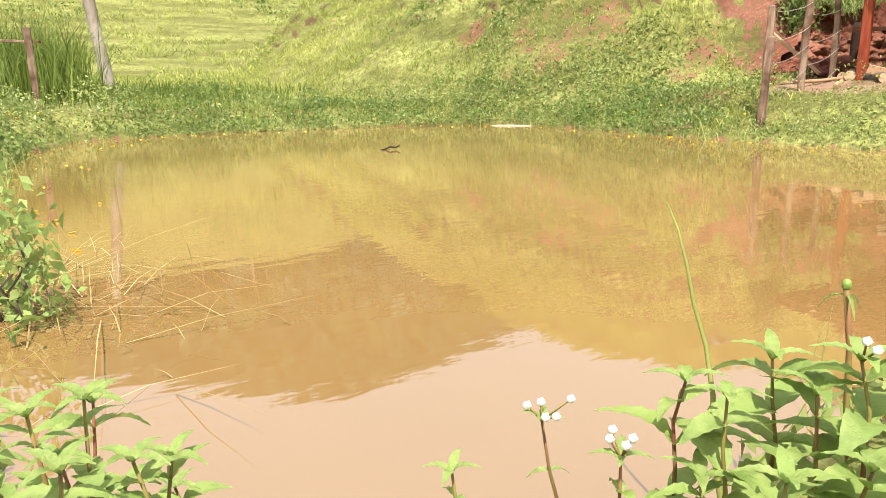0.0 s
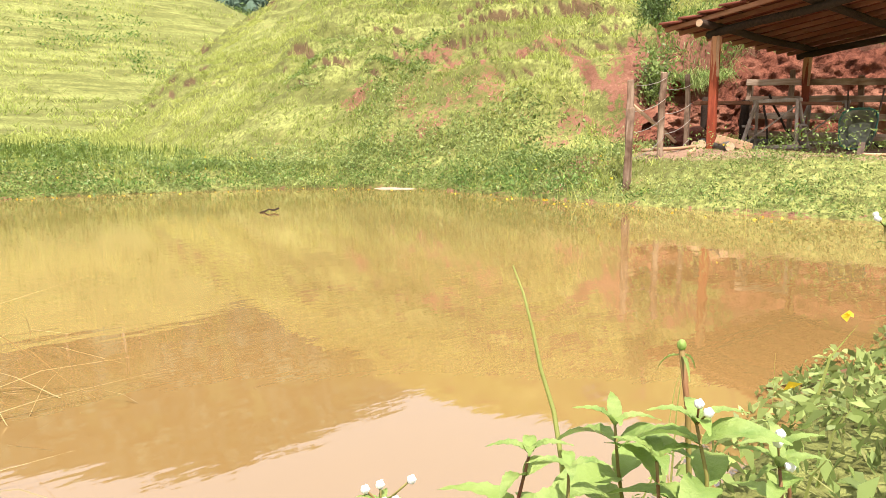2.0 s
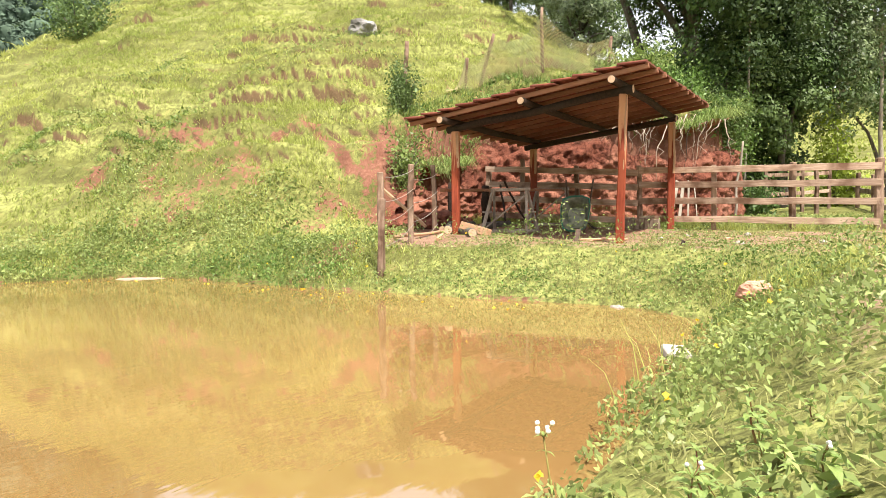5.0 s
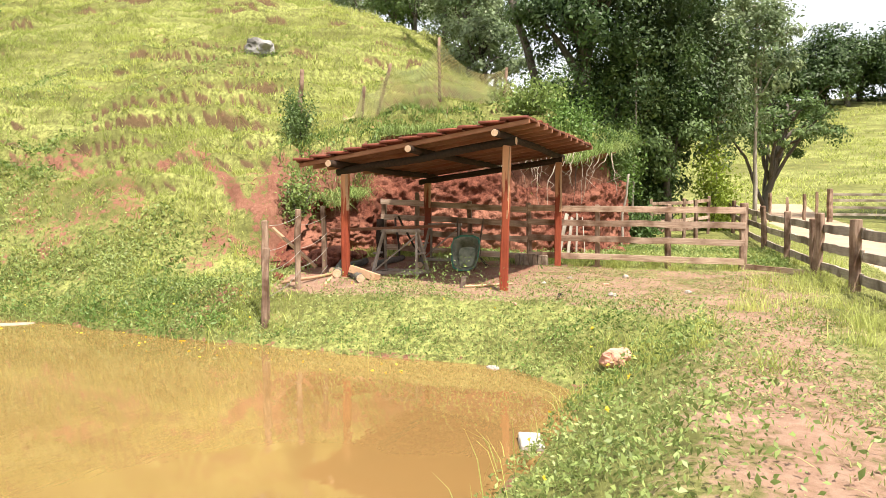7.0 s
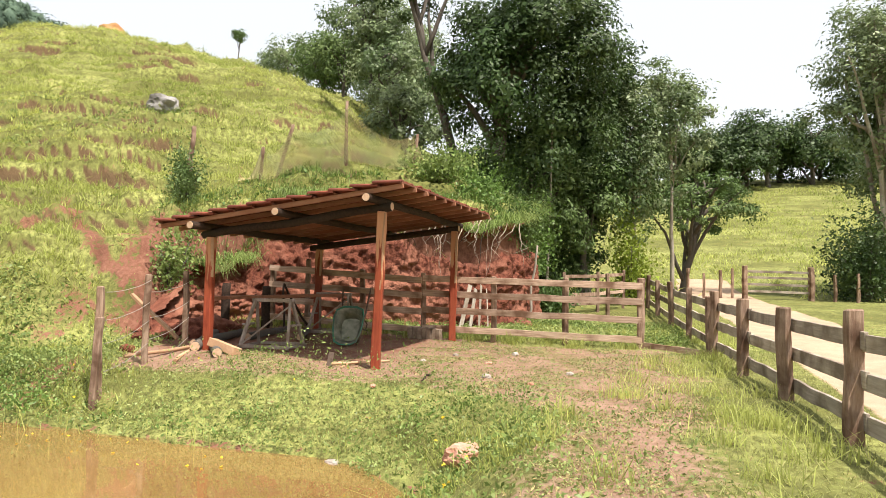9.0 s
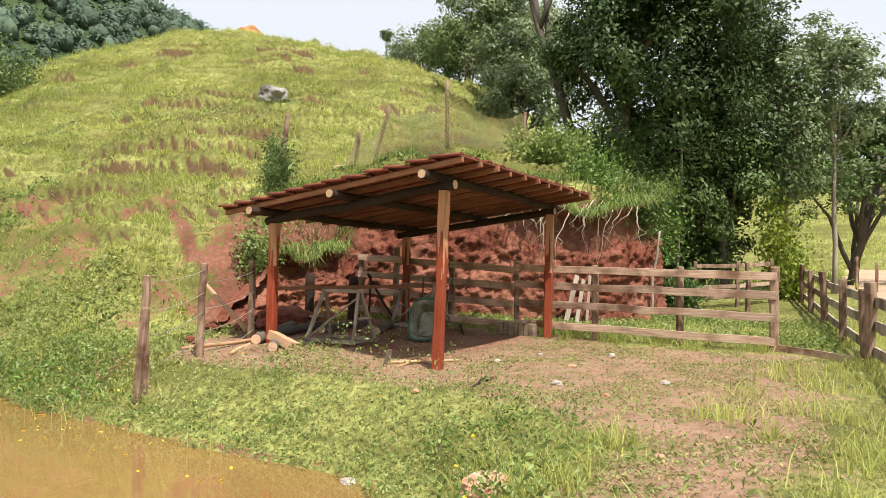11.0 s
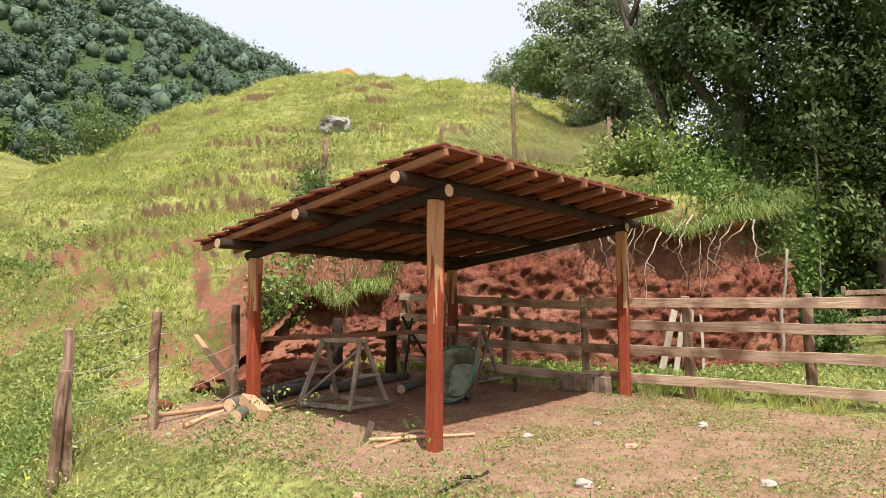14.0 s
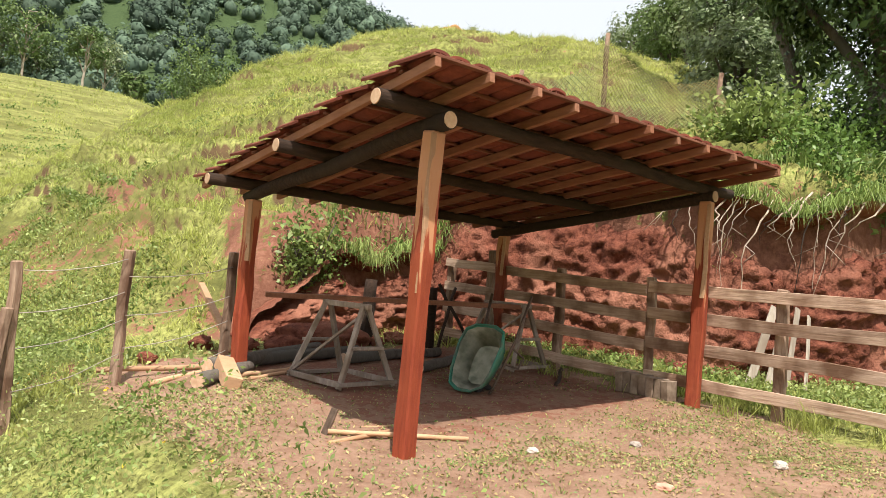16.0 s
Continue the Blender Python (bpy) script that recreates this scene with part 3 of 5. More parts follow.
# push the steep red bank in and out so that it is rough earth
steep_face = np.clip(np.hypot(*np.gradient(GZ, ys, xs)) - 1.4, 0, 1) * (GX < 15) * (GX > 0.6) * (GY < 6.5)
GX2 = GX + steep_face * 0.10 * (fnoise(GZ + GY, GX * 0.5 + GZ, 1.6, 61) + 0.5 * fnoise(GZ * 2 + GY, GX + GZ, 3.0, 63))
GY2 = GY + steep_face * 0.08 * fnoise(GZ * 1.3 - GX, GY + GZ, 1.8, 62)
ground = raw("ground", np.stack([GX2, GY2, GZ], -1).reshape(-1, 3), quads, M_GROUND, smooth=True)
for key, val in (("earth", G_EARTH), ("yard", G_WORN), ("road", G_ROAD), ("forest", G_FOREST), ("riser", G_RISER)):
    at = ground.data.attributes.new(key, "FLOAT", "POINT")
    at.data.foreach_set("value", val.astype(np.float32).ravel())
tagged(ground, "grassy hillside with bare red earth and a worn yard", "ground", kind="structure")


def ground_z(x, y):
    return float(terrain(np.array([x]), np.array([y]))[0][0])


# the pond's surface
wx, wy = np.meshgrid(np.linspace(-12.9, -1.3, 59), np.linspace(-2.45, 11.6, 71))
widx = np.arange(wx.size).reshape(wx.shape)
wq = np.stack([widx[:-1, :-1], widx[:-1, 1:], widx[1:, 1:], widx[1:, :-1]], -1).reshape(-1, 4)
keep = pond_distance(wx, wy).ravel()[wq].min(axis=1) < 0.12
water = raw("water", np.stack([wx, wy, np.full(wx.shape, WATER)], -1).reshape(-1, 3), wq[keep], M_WATER, smooth=True)
tagged(water, "still muddy ochre pond water reflecting hill and sky", "water", kind="structure")

# the rough face of the cut red bank
seg = [Vector((*p, 0)) for p in CUT[3:12]]
face_p, face_n = [], []
for a, c in zip(seg, seg[1:]):
    d = (c - a).normalized()
    steps = max(2, int((c - a).length / 0.05))
    for k in range(steps):
        face_p.append(a.lerp(c, k / steps))
        face_n.append(Vector((-d.y, d.x, 0)))
face_n = [sum((face_n[max(0, min(len(face_n) - 1, i + j))] for j in range(-6, 7)), Vector()).normalized() for i in range(len(face_p))]
FP, FN = np.array([p[:2] for p in face_p]), np.array([p[:2] for p in face_n])
z_low = terrain(FP[:, 0] - FN[:, 0] * 0.35, FP[:, 1] - FN[:, 1] * 0.35)[0] - 0.15
z_top = terrain(FP[:, 0] + FN[:, 0] * 0.5, FP[:, 1] + FN[:, 1] * 0.5)[0] - 0.12
z_top = np.maximum(np.convolve(np.pad(z_top, 5, mode="edge"), np.ones(11) / 11, "valid"), z_low + 0.25)
rows_f = 56
cliff_v = []
for j in range(rows_f + 1):
    h = j / rows_f
    z = z_low + (z_top - z_low) * h
    for i in range(len(FP)):
        q = Vector((FP[i, 0] * 1.0, FP[i, 1], z[i]))
        crumb, chip = noise.voronoi(Vector((q.x * 2.6, q.y * 2.6, q.z * 4.2)))[0], noise.voronoi(q * 7.0)[0]
        lump = 0.14 * noise.noise(q * 0.8) + 0.11 * noise.fractal(Vector((q.x * 2.2, q.y * 2.2, q.z * 5.0)), 0.6, 2.2, 6) + 0.045 * noise.cell(Vector((q.x * 5, q.y * 5, q.z * 8))) + 0.03 * noise.cell(q * 11.0) + 0.09 * (crumb[1] - crumb[0]) + 0.07 * (chip[1] - chip[0])
        off = -0.12 + 0.22 * h + 0.22 * max(0.0, min(1.0, (h - 0.55) * 4)) - lump * min(1.0, 4 * h + 0.1) + ((0.28 + 0.3 * sstep(5.5, 7.0, FP[i, 0])) * max(0.0, math.sin((h - 0.66) / 0.34 * math.pi)) if h > 0.66 else 0) - ((0.18 + 0.12 * sstep(5.5, 7.0, FP[i, 0])) * sstep(0.9, 1.0, h))
        cliff_v.append((FP[i, 0] + FN[i, 0] * off, FP[i, 1] + FN[i, 1] * off, z[i]))
cn = len(FP)
cidx = np.arange(len(cliff_v)).reshape(rows_f + 1, cn)
cq = np.stack([cidx[:-1, :-1], cidx[:-1, 1:], cidx[1:, 1:], cidx[1:, :-1]], -1).reshape(-1, 4)
tagged(raw("earth_bank", cliff_v, cq, M_EARTH), "raw red earth bank cut into the hill, clodded and undercut", "earth bank", kind="structure")


# ---- the open shelter ----
SLOPE = -0.1246
shelter = thing("shelter", "open timber shelter with red clay tile roof on four reddish posts", "shelter")
for (px, py, lean_x, lean_y) in ((0, 0, 0.0, -0.05), (4.1, -0.12, 0.06, 0.0), (0.1, 3.15, 0.0, 0.0), (4.15, 3.1, 0.03, 0.0)):
    zt = 2.49 + SLOPE * py
    zb = ground_z(px, py) - 0.1
    b = bar((px, py, zb), (px + lean_x, py + lean_y, zt), 0.148, 0.132, 0.015, 0.03, 7, roll=8)
    post_ob = part("post", b, M_POST, shelter, "reddish hewn timber post")
    part("peeled_face", bar((px - 0.055, py - 0.068, zb + 1.35), (px + lean_x - 0.052, py + lean_y - 0.066, zt - 0.03), 0.05, 0.024, 0.004, 0.02, 8, roll=8), M_SAWN, post_ob, "pale peeled strip of sapwood")
for bx in (0.02, 4.18):
    pts = bent((bx, -0.2, 2.54 - 0.2 * SLOPE), (bx + 0.1 * (bx < 1), 3.32, 2.54 + 3.32 * SLOPE), 0, 8, 0.04, bx)
    beam = part("beam", tube(pts, [0.072 - 0.0005 * i for i in range(9)], 12, lump=0.16), M_LOGX, shelter, "dark round log beam")
    part("cut_end", tube([pts[0] + Vector((0, -0.004, 0)), pts[0] + Vector((0, -0.012, 0))], [0.066, 0.064], 12), M_END, beam, "pale sawn log end")
for i, py in enumerate((0.02, 1.6, 3.21)):
    zc = 2.655 + SLOPE * py
    pts = bent((-0.52 + 0.05 * i, py, zc), (4.75, py - 0.12, zc + 0.02), 0, 10, 0.04, 3 + i)
    pur = part("purlin", tube(pts, [0.066 - 0.0005 * k for k in range(11)], 12, lump=0.16), M_LOGX, shelter, "dark round log purlin")
    part("cut_end", tube([pts[0] + Vector((-0.004, 0, 0)), pts[0] + Vector((-0.012, 0, 0))], [0.061, 0.059], 12), M_END, pur, "pale sawn log end")
R_X0, R_X1, R_Y0, R_Y1 = -0.45, 4.36, -0.55, 4.0
TURN = Matrix.Translation((R_X0, R_Y0, 0)) @ pose(0, 0, 0, 0, 0, -3.4) @ Matrix.Translation((-R_X0, -R_Y0, 0))


def roof_z(y):
    return 2.757 + SLOPE * y


rafters = 11
for i in range(rafters):
    rx = R_X0 + 0.02 + (R_X1 - R_X0 - 0.04) * i / (rafters - 1)
    y0, y1 = R_Y0 - 0.02 * (i % 3), R_Y1 + 0.02 * (i % 2)
    part("rafter", bar(TURN @ Vector((rx, y0, roof_z(y0))), TURN @ Vector((rx + 0.02, y1, roof_z(y1))), 0.05, 0.075, 0.004, 0.006, 5), M_SAWNY, shelter, "sawn timber rafter")
battens = 13
for i in range(battens):
    by = R_Y0 + 0.03 + (R_Y1 - R_Y0 - 0.06) * i / (battens - 1)
    part("batten", bar(TURN @ Vector((R_X0 - 0.02, by, roof_z(by) + 0.05)), TURN @ Vector((R_X1 + 0.04, by - 0.01, roof_z(by) + 0.05)), 0.022, 0.05, 0.003, 0.004, 6, roll=90), M_BATTEN, shelter, "thin sawn roof batten")


def tile_mesh(up):
    """A tapering half-round clay tile, 0.46 m long; up: a cover tile, else a channel."""
    b = bmesh.new()
    n, rows = 6, []
    for s, (y, w) in enumerate(((0.0, 0.112), (0.46, 0.094))):
        for shell in (0, 1):
            r = w - 0.004 * shell
            row = []
            for k in range(n + 1):
                a = math.pi * k / n
                z = math.sin(a) * r * 0.36
                row.append(b.verts.new((-math.cos(a) * r, y, (z if up else -z) - 0.02 * shell)))
            rows.append(row)
    o0, i0, o1, i1 = rows
    for k in range(n):
        b.faces.new((o0[k], o0[k + 1], o1[k + 1], o1[k])).smooth = True
        b.faces.new((i0[k + 1], i0[k], i1[k], i1[k + 1])).smooth = True
        b.faces.new((o0[k + 1], o0[k], i0[k], i0[k + 1]))
        b.faces.new((o1[k], o1[k + 1], i1[k + 1], i1[k]))
    b.faces.new((o0[0], o1[0], i1[0], i0[0]))
    b.faces.new((o1[n], o0[n], i0[n], i1[n]))
    bmesh.ops.recalc_face_normals(b, faces=b.faces)
    me = bpy.data.meshes.new("clay_tile")
    b.to_mesh(me)
    b.free()
    me.materials.append(M_TILE)
    return me


cover, channel = tile_mesh(True), tile_mesh(False)
rnd = random.Random(4)
pitch = math.degrees(math.atan(SLOPE))
rows_n, cols_n = 12, 25
for r in range(rows_n):
    for c in range(cols_n):
        # rows start at the low edge; each higher row laps over the one below it
        y = R_Y1 + 0.08 - 0.376 * r
        x = R_X0 + 0.04 + 0.2 * c
        lift = 0.012 * rnd.random()
        m = TURN @ pose(x, y, roof_z(y) + 0.115 + lift, -pitch - 6.5 + rnd.uniform(-2.0, 2.0), rnd.uniform(-2, 2), 180 + rnd.uniform(-2.5, 2.5))
        ob = shared("roof_tile", cover, m, shelter)
ch_v = bmesh.new()
for r in range(rows_n):
    for c in range(cols_n - 1):
        y = R_Y1 + 0.08 - 0.376 * r
        x = R_X0 + 0.14 + 0.2 * c
        me = channel.copy()
        me.transform(TURN @ pose(x, y, roof_z(y) + 0.118, -pitch - 3.0, 0, 180))
        ch_v.from_mesh(me)
        bpy.data.meshes.remove(me)
tagged(part("channel_tiles", ch_v, M_TILE, shelter, "dark red clay channel tiles"), kind="stuff")


# ---- fences ----
def fence_post(parent, x, y, h, w=0.13, lean=(0, 0), z=None, seed=0, material=None):
    z = ground_z(x, y) if z is None else z
    b = bar((x, y, z - 0.15), (x + lean[0], y + lean[1], z + h), w, w * 0.8, 0.014, 0.03, 6, roll=seed * 17 % 30)
    return part("post", b, material or M_FPOST, parent)


yard_fence = thing("rail_fence", "weathered four-rail wooden cattle fence across the yard", "fence")
FX = 4.3
f_posts = (4.35, 3.45, 2.08, 0.6, -0.98, -2.5, -4.02)
for i, y in enumerate(f_posts):
    fence_post(yard_fence, FX + 0.02 * (i % 3), y, 1.42 if i != 1 else 1.6, 0.13 if i < 6 else 0.17, seed=i)
for k, h in enumerate((1.30, 0.98, 0.62, 0.22)):
    for a, c in ((4.4, 0.62), (0.6, -4.05)):
        za, zc = ground_z(FX, a) + h, ground_z(FX, c) + h - 0.05
        if k == 0 and a > 1:
            za += 0.06
        part("rail", bar((FX - 0.09, a, za), (FX - 0.09, c, zc), 0.035, 0.135, 0.004, 0.02, 8, roll=0), M_RAIL, yard_fence, "split grey-brown fence rail")
part("rail", bar((FX - 0.06, -4.05, 0.2), (3.75, -5.25, 0.12), 0.04, 0.13, 0.004, 0.015, 4), M_RAIL, yard_fence, "low fence rail")

road_fence = thing("rail_fence", "grey weathered three-rail wooden fence beside a dirt road", "fence")


def road_y(x):
    return -5.63 + 0.09 * x


g_posts = (-7.6, -5.3, -3.05, -1.0, 1.2, 3.6, 3.85, 6.4, 9.3, 12.5, 15.5, 18.5)
for i, x in enumerate(g_posts):
    fence_post(road_fence, x, road_y(x), 1.12 + 0.06 * (i % 3), 0.15 if x < 4 else 0.13, lean=(0.03 * ((i * 7) % 5 - 2), 0.02 * ((i * 3) % 5 - 2)), seed=i + 3)
for h in (0.95, 0.6, 0.22):
    for a, c in zip(g_posts[::2], g_posts[2::2] + (20.0,)):
        part("rail", bar((a - 0.1, road_y(a) - 0.09, ground_z(a, road_y(a)) + h), (c + 0.1, road_y(c) - 0.09, ground_z(c, road_y(c)) + h - 0.02), 0.16, 0.04, 0.004, 0.02, 8, roll=90), M_RAILX, road_fence)

wire_fence = thing("wire_fence", "leaning wooden posts strung with wire beside the pond", "fence")
w_posts = ((-2.24, 3.36, -0.55, 0.79, 0.10, 0.02), (-2.06, 3.44, -0.45, 1.22, -0.02, 0.0), (-1.1, 3.45, -0.05, 1.4, 0.02, 0.0), (0.12, 3.62, 0.1, 1.5, 0.06, 0.06))
for i, (x, y, z0, z1, lx, ly) in enumerate(w_posts):
    part("post", bar((x, y, min(z0, ground_z(x, y)) - 0.1), (x + lx, y + ly, z1), 0.10, 0.085, 0.012, 0.025, 6, roll=20 * i), M_FPOST, wire_fence, "split grey wooden post")
for h in (0.25, 0.55, 0.8, 1.1):
    for a, c in ((1, 2), (2, 3)):
        p = (w_posts[a][0] + 0.03, w_posts[a][1] - 0.06, -0.35 + h * 1.35)
        q = (w_posts[c][0], w_posts[c][1] - 0.06, 0.05 + h * 1.15)
        part("wire", tube(bent(p, q, 0.05, 8, 0.02, h), [0.005] * 9, 5), M_WIRE, wire_fence, "slack fence wire")


# ---- things in the shelter ----
def sawhorse(m):
    """Two splayed A-frames with low rails, a brace and a top bar."""
    t = thing("sawhorse", "grey weathered timber sawhorse under the plank", "sawhorse", "sawhorses", m)
    L, W, H = 0.92, 0.37, 0.86
    for y in (0, L):
        for s in (-1, 1):
            part("leg", bar((s * W, y, 0), (s * 0.03, y + (0.12 if y == 0 else -0.12), H), 0.05, 0.055, 0.004, 0.006, 3), M_GREYW, t)
        part("cross_bar", bar((-W - 0.03, y - 0.02, 0.05), (W + 0.03, y - 0.02, 0.05), 0.06, 0.04, 0.004), M_GREYW, t)
        part("cross_bar", bar((-W * 0.55, y + 0.02, 0.42), (W * 0.55, y + 0.02, 0.42), 0.06, 0.035, 0.004), M_GREYW, t)
    for s in (-1, 1):
        part("side_rail", bar((s * W, 0, 0.05), (s * W, L, 0.05), 0.04, 0.06, 0.004), M_GREYW, t)
    part("brace", bar((-W, L, 0.05), (-0.05, 0.12, H - 0.1), 0.05, 0.03, 0.004), M_GREYW, t)
    part("top_bar", bar((0, 0.05, H), (0, L - 0.05, H), 0.07, 0.06, 0.005), M_GREYW, t)
    return t


sawhorse(pose(1.0, 1.94, ground_z(1.0, 2.3) - 0.01, 0, 0, 4))
sawhorse(pose(3.72, 2.02, ground_z(3.7, 2.4) - 0.01, 0, 0, 4))
plank = tagged(part("plank", bar((0.66, 3.74, 1.01), (4.1, 2.12, 1.08), 0.2, 0.06, 0.005, 0.008, 8, roll=0), M_SAWNY), "long rough-sawn reddish plank lying on two sawhorses", "plank")
for i, (x, y, h) in enumerate(((2.92, 4.7, 0.98), (3.75, 4.2, 0.95))):
    z = ground_z(x, y)
    tagged(part("stump_post", tube(bent((x, y, z - 0.1), (x + 0.02, y, z + h), 0, 5, 0.02, i), [0.1, 0.1, 0.095, 0.1, 0.095, 0.09], 10, lump=0.2), M_LOGX), "dark round wooden stub post behind the sawhorses", "post", "stub posts")

# wheelbarrow tipped on its front, tray towards the pond
b_y = Vector((0.40, 0.06, 0.62)).normalized()
b_z = Vector((-1.0, -0.12, 0.32))
b_z = (b_z - b_y * b_z.dot(b_y)).normalized()
b_x = b_y.cross(b_z)
B_POSE = Matrix.Translation((2.06, 1.42, ground_z(2.06, 1.42) - 0.06)) @ Matrix((b_x, b_y, b_z)).transposed().to_4x4()
barrow = thing("wheelbarrow", "mortar-crusted green wheelbarrow tipped up on its nose", "wheelbarrow", at=B_POSE)
tray = bmesh.new()
rim, low = [], []
for k in range(16):
    a = 2 * math.pi * k / 16
    ca, sa = math.cos(a), math.sin(a)
    sq = (abs(ca) ** 4 + abs(sa) ** 4) ** -0.25
    rim.append(((0.29 + 0.04 * sa) * ca * sq, 0.40 + 0.40 * sa * sq, 0.22 + 0.05 * sa))
    low.append(((0.18 + 0.03 * sa) * ca * sq, 0.42 + 0.26 * sa * sq, 0.0))
outer = [[tray.verts.new(p) for p in ring] for ring in (rim, low)]
for k in range(16):
    tray.faces.new((outer[0][k], outer[1][k], outer[1][(k + 1) % 16], outer[0][(k + 1) % 16])).smooth = True
tray.faces.new(outer[1])
bmesh.ops.recalc_face_normals(tray, faces=tray.faces)
bmesh.ops.solidify(tray, geom=tray.faces[:], thickness=-0.012)
tray_ob = part("tray", tray, M_METAL, barrow, "green painted steel tray")
lining = bmesh.new()
ins = [[lining.verts.new((p[0] * s, 0.41 + (p[1] - 0.41) * s, p[2] + dz)) for p in ring] for ring, s, dz in ((rim, 0.93, -0.01), (low, 0.95, 0.018))]
for k in range(16):
    lining.faces.new((ins[0][(k + 1) % 16], ins[1][(k + 1) % 16], ins[1][k], ins[0][k])).smooth = True
lining.faces.new(ins[1][::-1])
part("mortar_crust", lining, M_MORTAR, tray_ob, "grey-green dried mortar crust")
part("rim", tube([Vector(p) for p in rim + rim[:1]], [0.013] * 17, 6, close=False), M_METAL, tray_ob)
for s in (-1, 1):
    part("handle", tube([(s * 0.06, 0.02, -0.16), (s * 0.20, 0.2, -0.05), (s * 0.24, 0.8, -0.03), (s * 0.29, 1.35, 0.08)], [0.017] * 4, 8), M_STEEL, barrow, "rusty tube handle")
    part("leg", tube([(s * 0.21, 0.72, -0.05), (s * 0.22, 0.74, -0.32), (s * 0.2, 0.6, -0.33), (s * 0.2, 0.5, -0.04)], [0.013] * 4, 7), M_STEEL, barrow)
wheel = part("wheel", tube([(-0.035, 0.12, -0.2), (0.035, 0.12, -0.2)], [0.09, 0.09], 16), M_STEEL, barrow)
ty = bmesh.new()
for k in range(20):
    for j in range(8):
        a, b2 = 2 * math.pi * k / 20, 2 * math.pi * j / 8
        r = 0.135 + 0.038 * math.cos(b2)
        ty.verts.new((0.038 * math.sin(b2), 0.12 + r * math.cos(a), -0.2 + r * math.sin(a)))
ty.verts.ensure_lookup_table()
for k in range(20):
    for j in range(8):
        ty.faces.new([ty.verts[q] for q in (k * 8 + j, k * 8 + (j + 1) % 8, ((k + 1) % 20) * 8 + (j + 1) % 8, ((k + 1) % 20) * 8 + j)]).smooth = True
part("tyre", ty, M_RUBBER, wheel, "black rubber tyre")

# logs, poles and offcuts heaped at the foot of a post
for i, (p, q, r, bark) in enumerate((((-0.63, 2.46, 0.09), (0.22, 3.12, 0.12), 0.08, True), ((-0.25, 3.15, 0.22), (1.7, 4.1, 0.2), 0.085, True),
                                     ((0.2, 3.5, 0.12), (2.1, 3.75, 0.14), 0.08, True), ((1.6, 3.3, 0.15), (3.3, 3.4, 0.2), 0.075, True), ((2.2, 2.5, 0.14), (3.3, 2.9, 0.18), 0.07, True))):
    p, q = ((v[0], v[1], max(v[2], ground_z(v[0], v[1]) + 0.9 * r)) for v in (p, q))
    lg = tagged(part("log", tube(bent(p, q, 0, 6, 0.03, i), [r * (1 - 0.02 * k) for k in range(7)], 11, lump=0.15), M_BARK), "dark barked log lying on the bare earth", "log", "heaped logs")
    d = (Vector(p) - Vector(q)).normalized()
    part("cut_end", tube([Vector(bent(p, q, 0, 6, 0.03, i)[0]) + d * 0.003, Vector(bent(p, q, 0, 6, 0.03, i)[0]) + d * 0.01], [r * 0.95, r * 0.93], 11), M_END, lg, "pale sawn end")
tagged(part("timber_block", bar((-0.36, 2.27, 0.18), (-0.20, 2.86, 0.31), 0.17, 0.14, 0.008, 0.006, 2, roll=12), M_SAWN), "pale squared timber offcut leaning on a log", "timber block")
for i, (p, q, r) in enumerate((((-0.95, 3.0, 0.06), (0.6, 3.6, 0.25), 0.03), ((0.05, 2.75, 0.06), (0.75, 2.95, 0.08), 0.022), ((0.0, 2.9, 0.06), (0.8, 3.15, 0.1), 0.025), ((-1.2, 3.75, 0.12), (0.2, 3.35, 0.2), 0.03))):
    p, q = ((v[0], v[1], max(v[2], ground_z(v[0], v[1]) + r)) for v in (p, q))
    tagged(part("pole", tube(bent(p, q, 0, 5, 0.03, i + 9), [r] * 6, 8), M_SAWN), "thin rough wooden pole in the log heap", "pole", "loose poles")
tagged(part("leaning_pole", bar((0.42, 4.0, 0.28), (0.34, 4.95, 1.06), 0.085, 0.05, 0.006, 0.02, 5), M_SAWN), "pale split pole leaning on the earth slope", "pole")

# hand tool with a wooden shaft, and sticks, by the front post
hoe = thing("mattock", "mattock with a pale wooden shaft lying on the earth", "tool")
part("shaft", tube(bent((-0.30, 0.62, 0.07), (0.72, 0.05, 0.04), 0, 6, 0.015, 2), [0.02] * 7, 8), M_SAWN, hoe)
part("blade", bar((-0.32, 0.66, 0.0), (-0.22, 0.66, 0.24), 0.09, 0.018, 0.004, 0.0, 2), M_STEEL, hoe, "rusty steel blade")
for i, (p, q) in enumerate((((-0.42, 0.42, 0.03), (0.25, 0.5, 0.05)), ((0.1, 0.75, 0.03), (0.5, 0.62, 0.05)))):
    tagged(part("stick", tube(bent(p, q, 0, 5, 0.02, i + 4), [0.02] * 6, 8), M_SAWN), "short peeled stick on the worn earth", "stick", "sticks")
tagged(part("branch", tube(bent((-1.4, -1.2, 0.03), (-0.7, -1.15, 0.06), -0.02, 6, 0.05, 3), [0.016] * 7, 7), M_LOGX), "short dry branch lying on thin grass", "branch")

# concrete blocks standing in a row by a post
for i in range(7):
    y = 0.80 - 0.105 * i
    z = ground_z(4.15, y)
    tagged(part("block", box((0.19, 0.098, 0.24), pose(4.08 + 0.012 * (i % 2), y, z + 0.115, 3 * (i % 3 - 1), 0, 4 * (i % 3 - 1)), 0.006, 0.004, 1), M_BLOCK), "brownish cement block standing in a row by a post", "concrete block", "row of blocks")

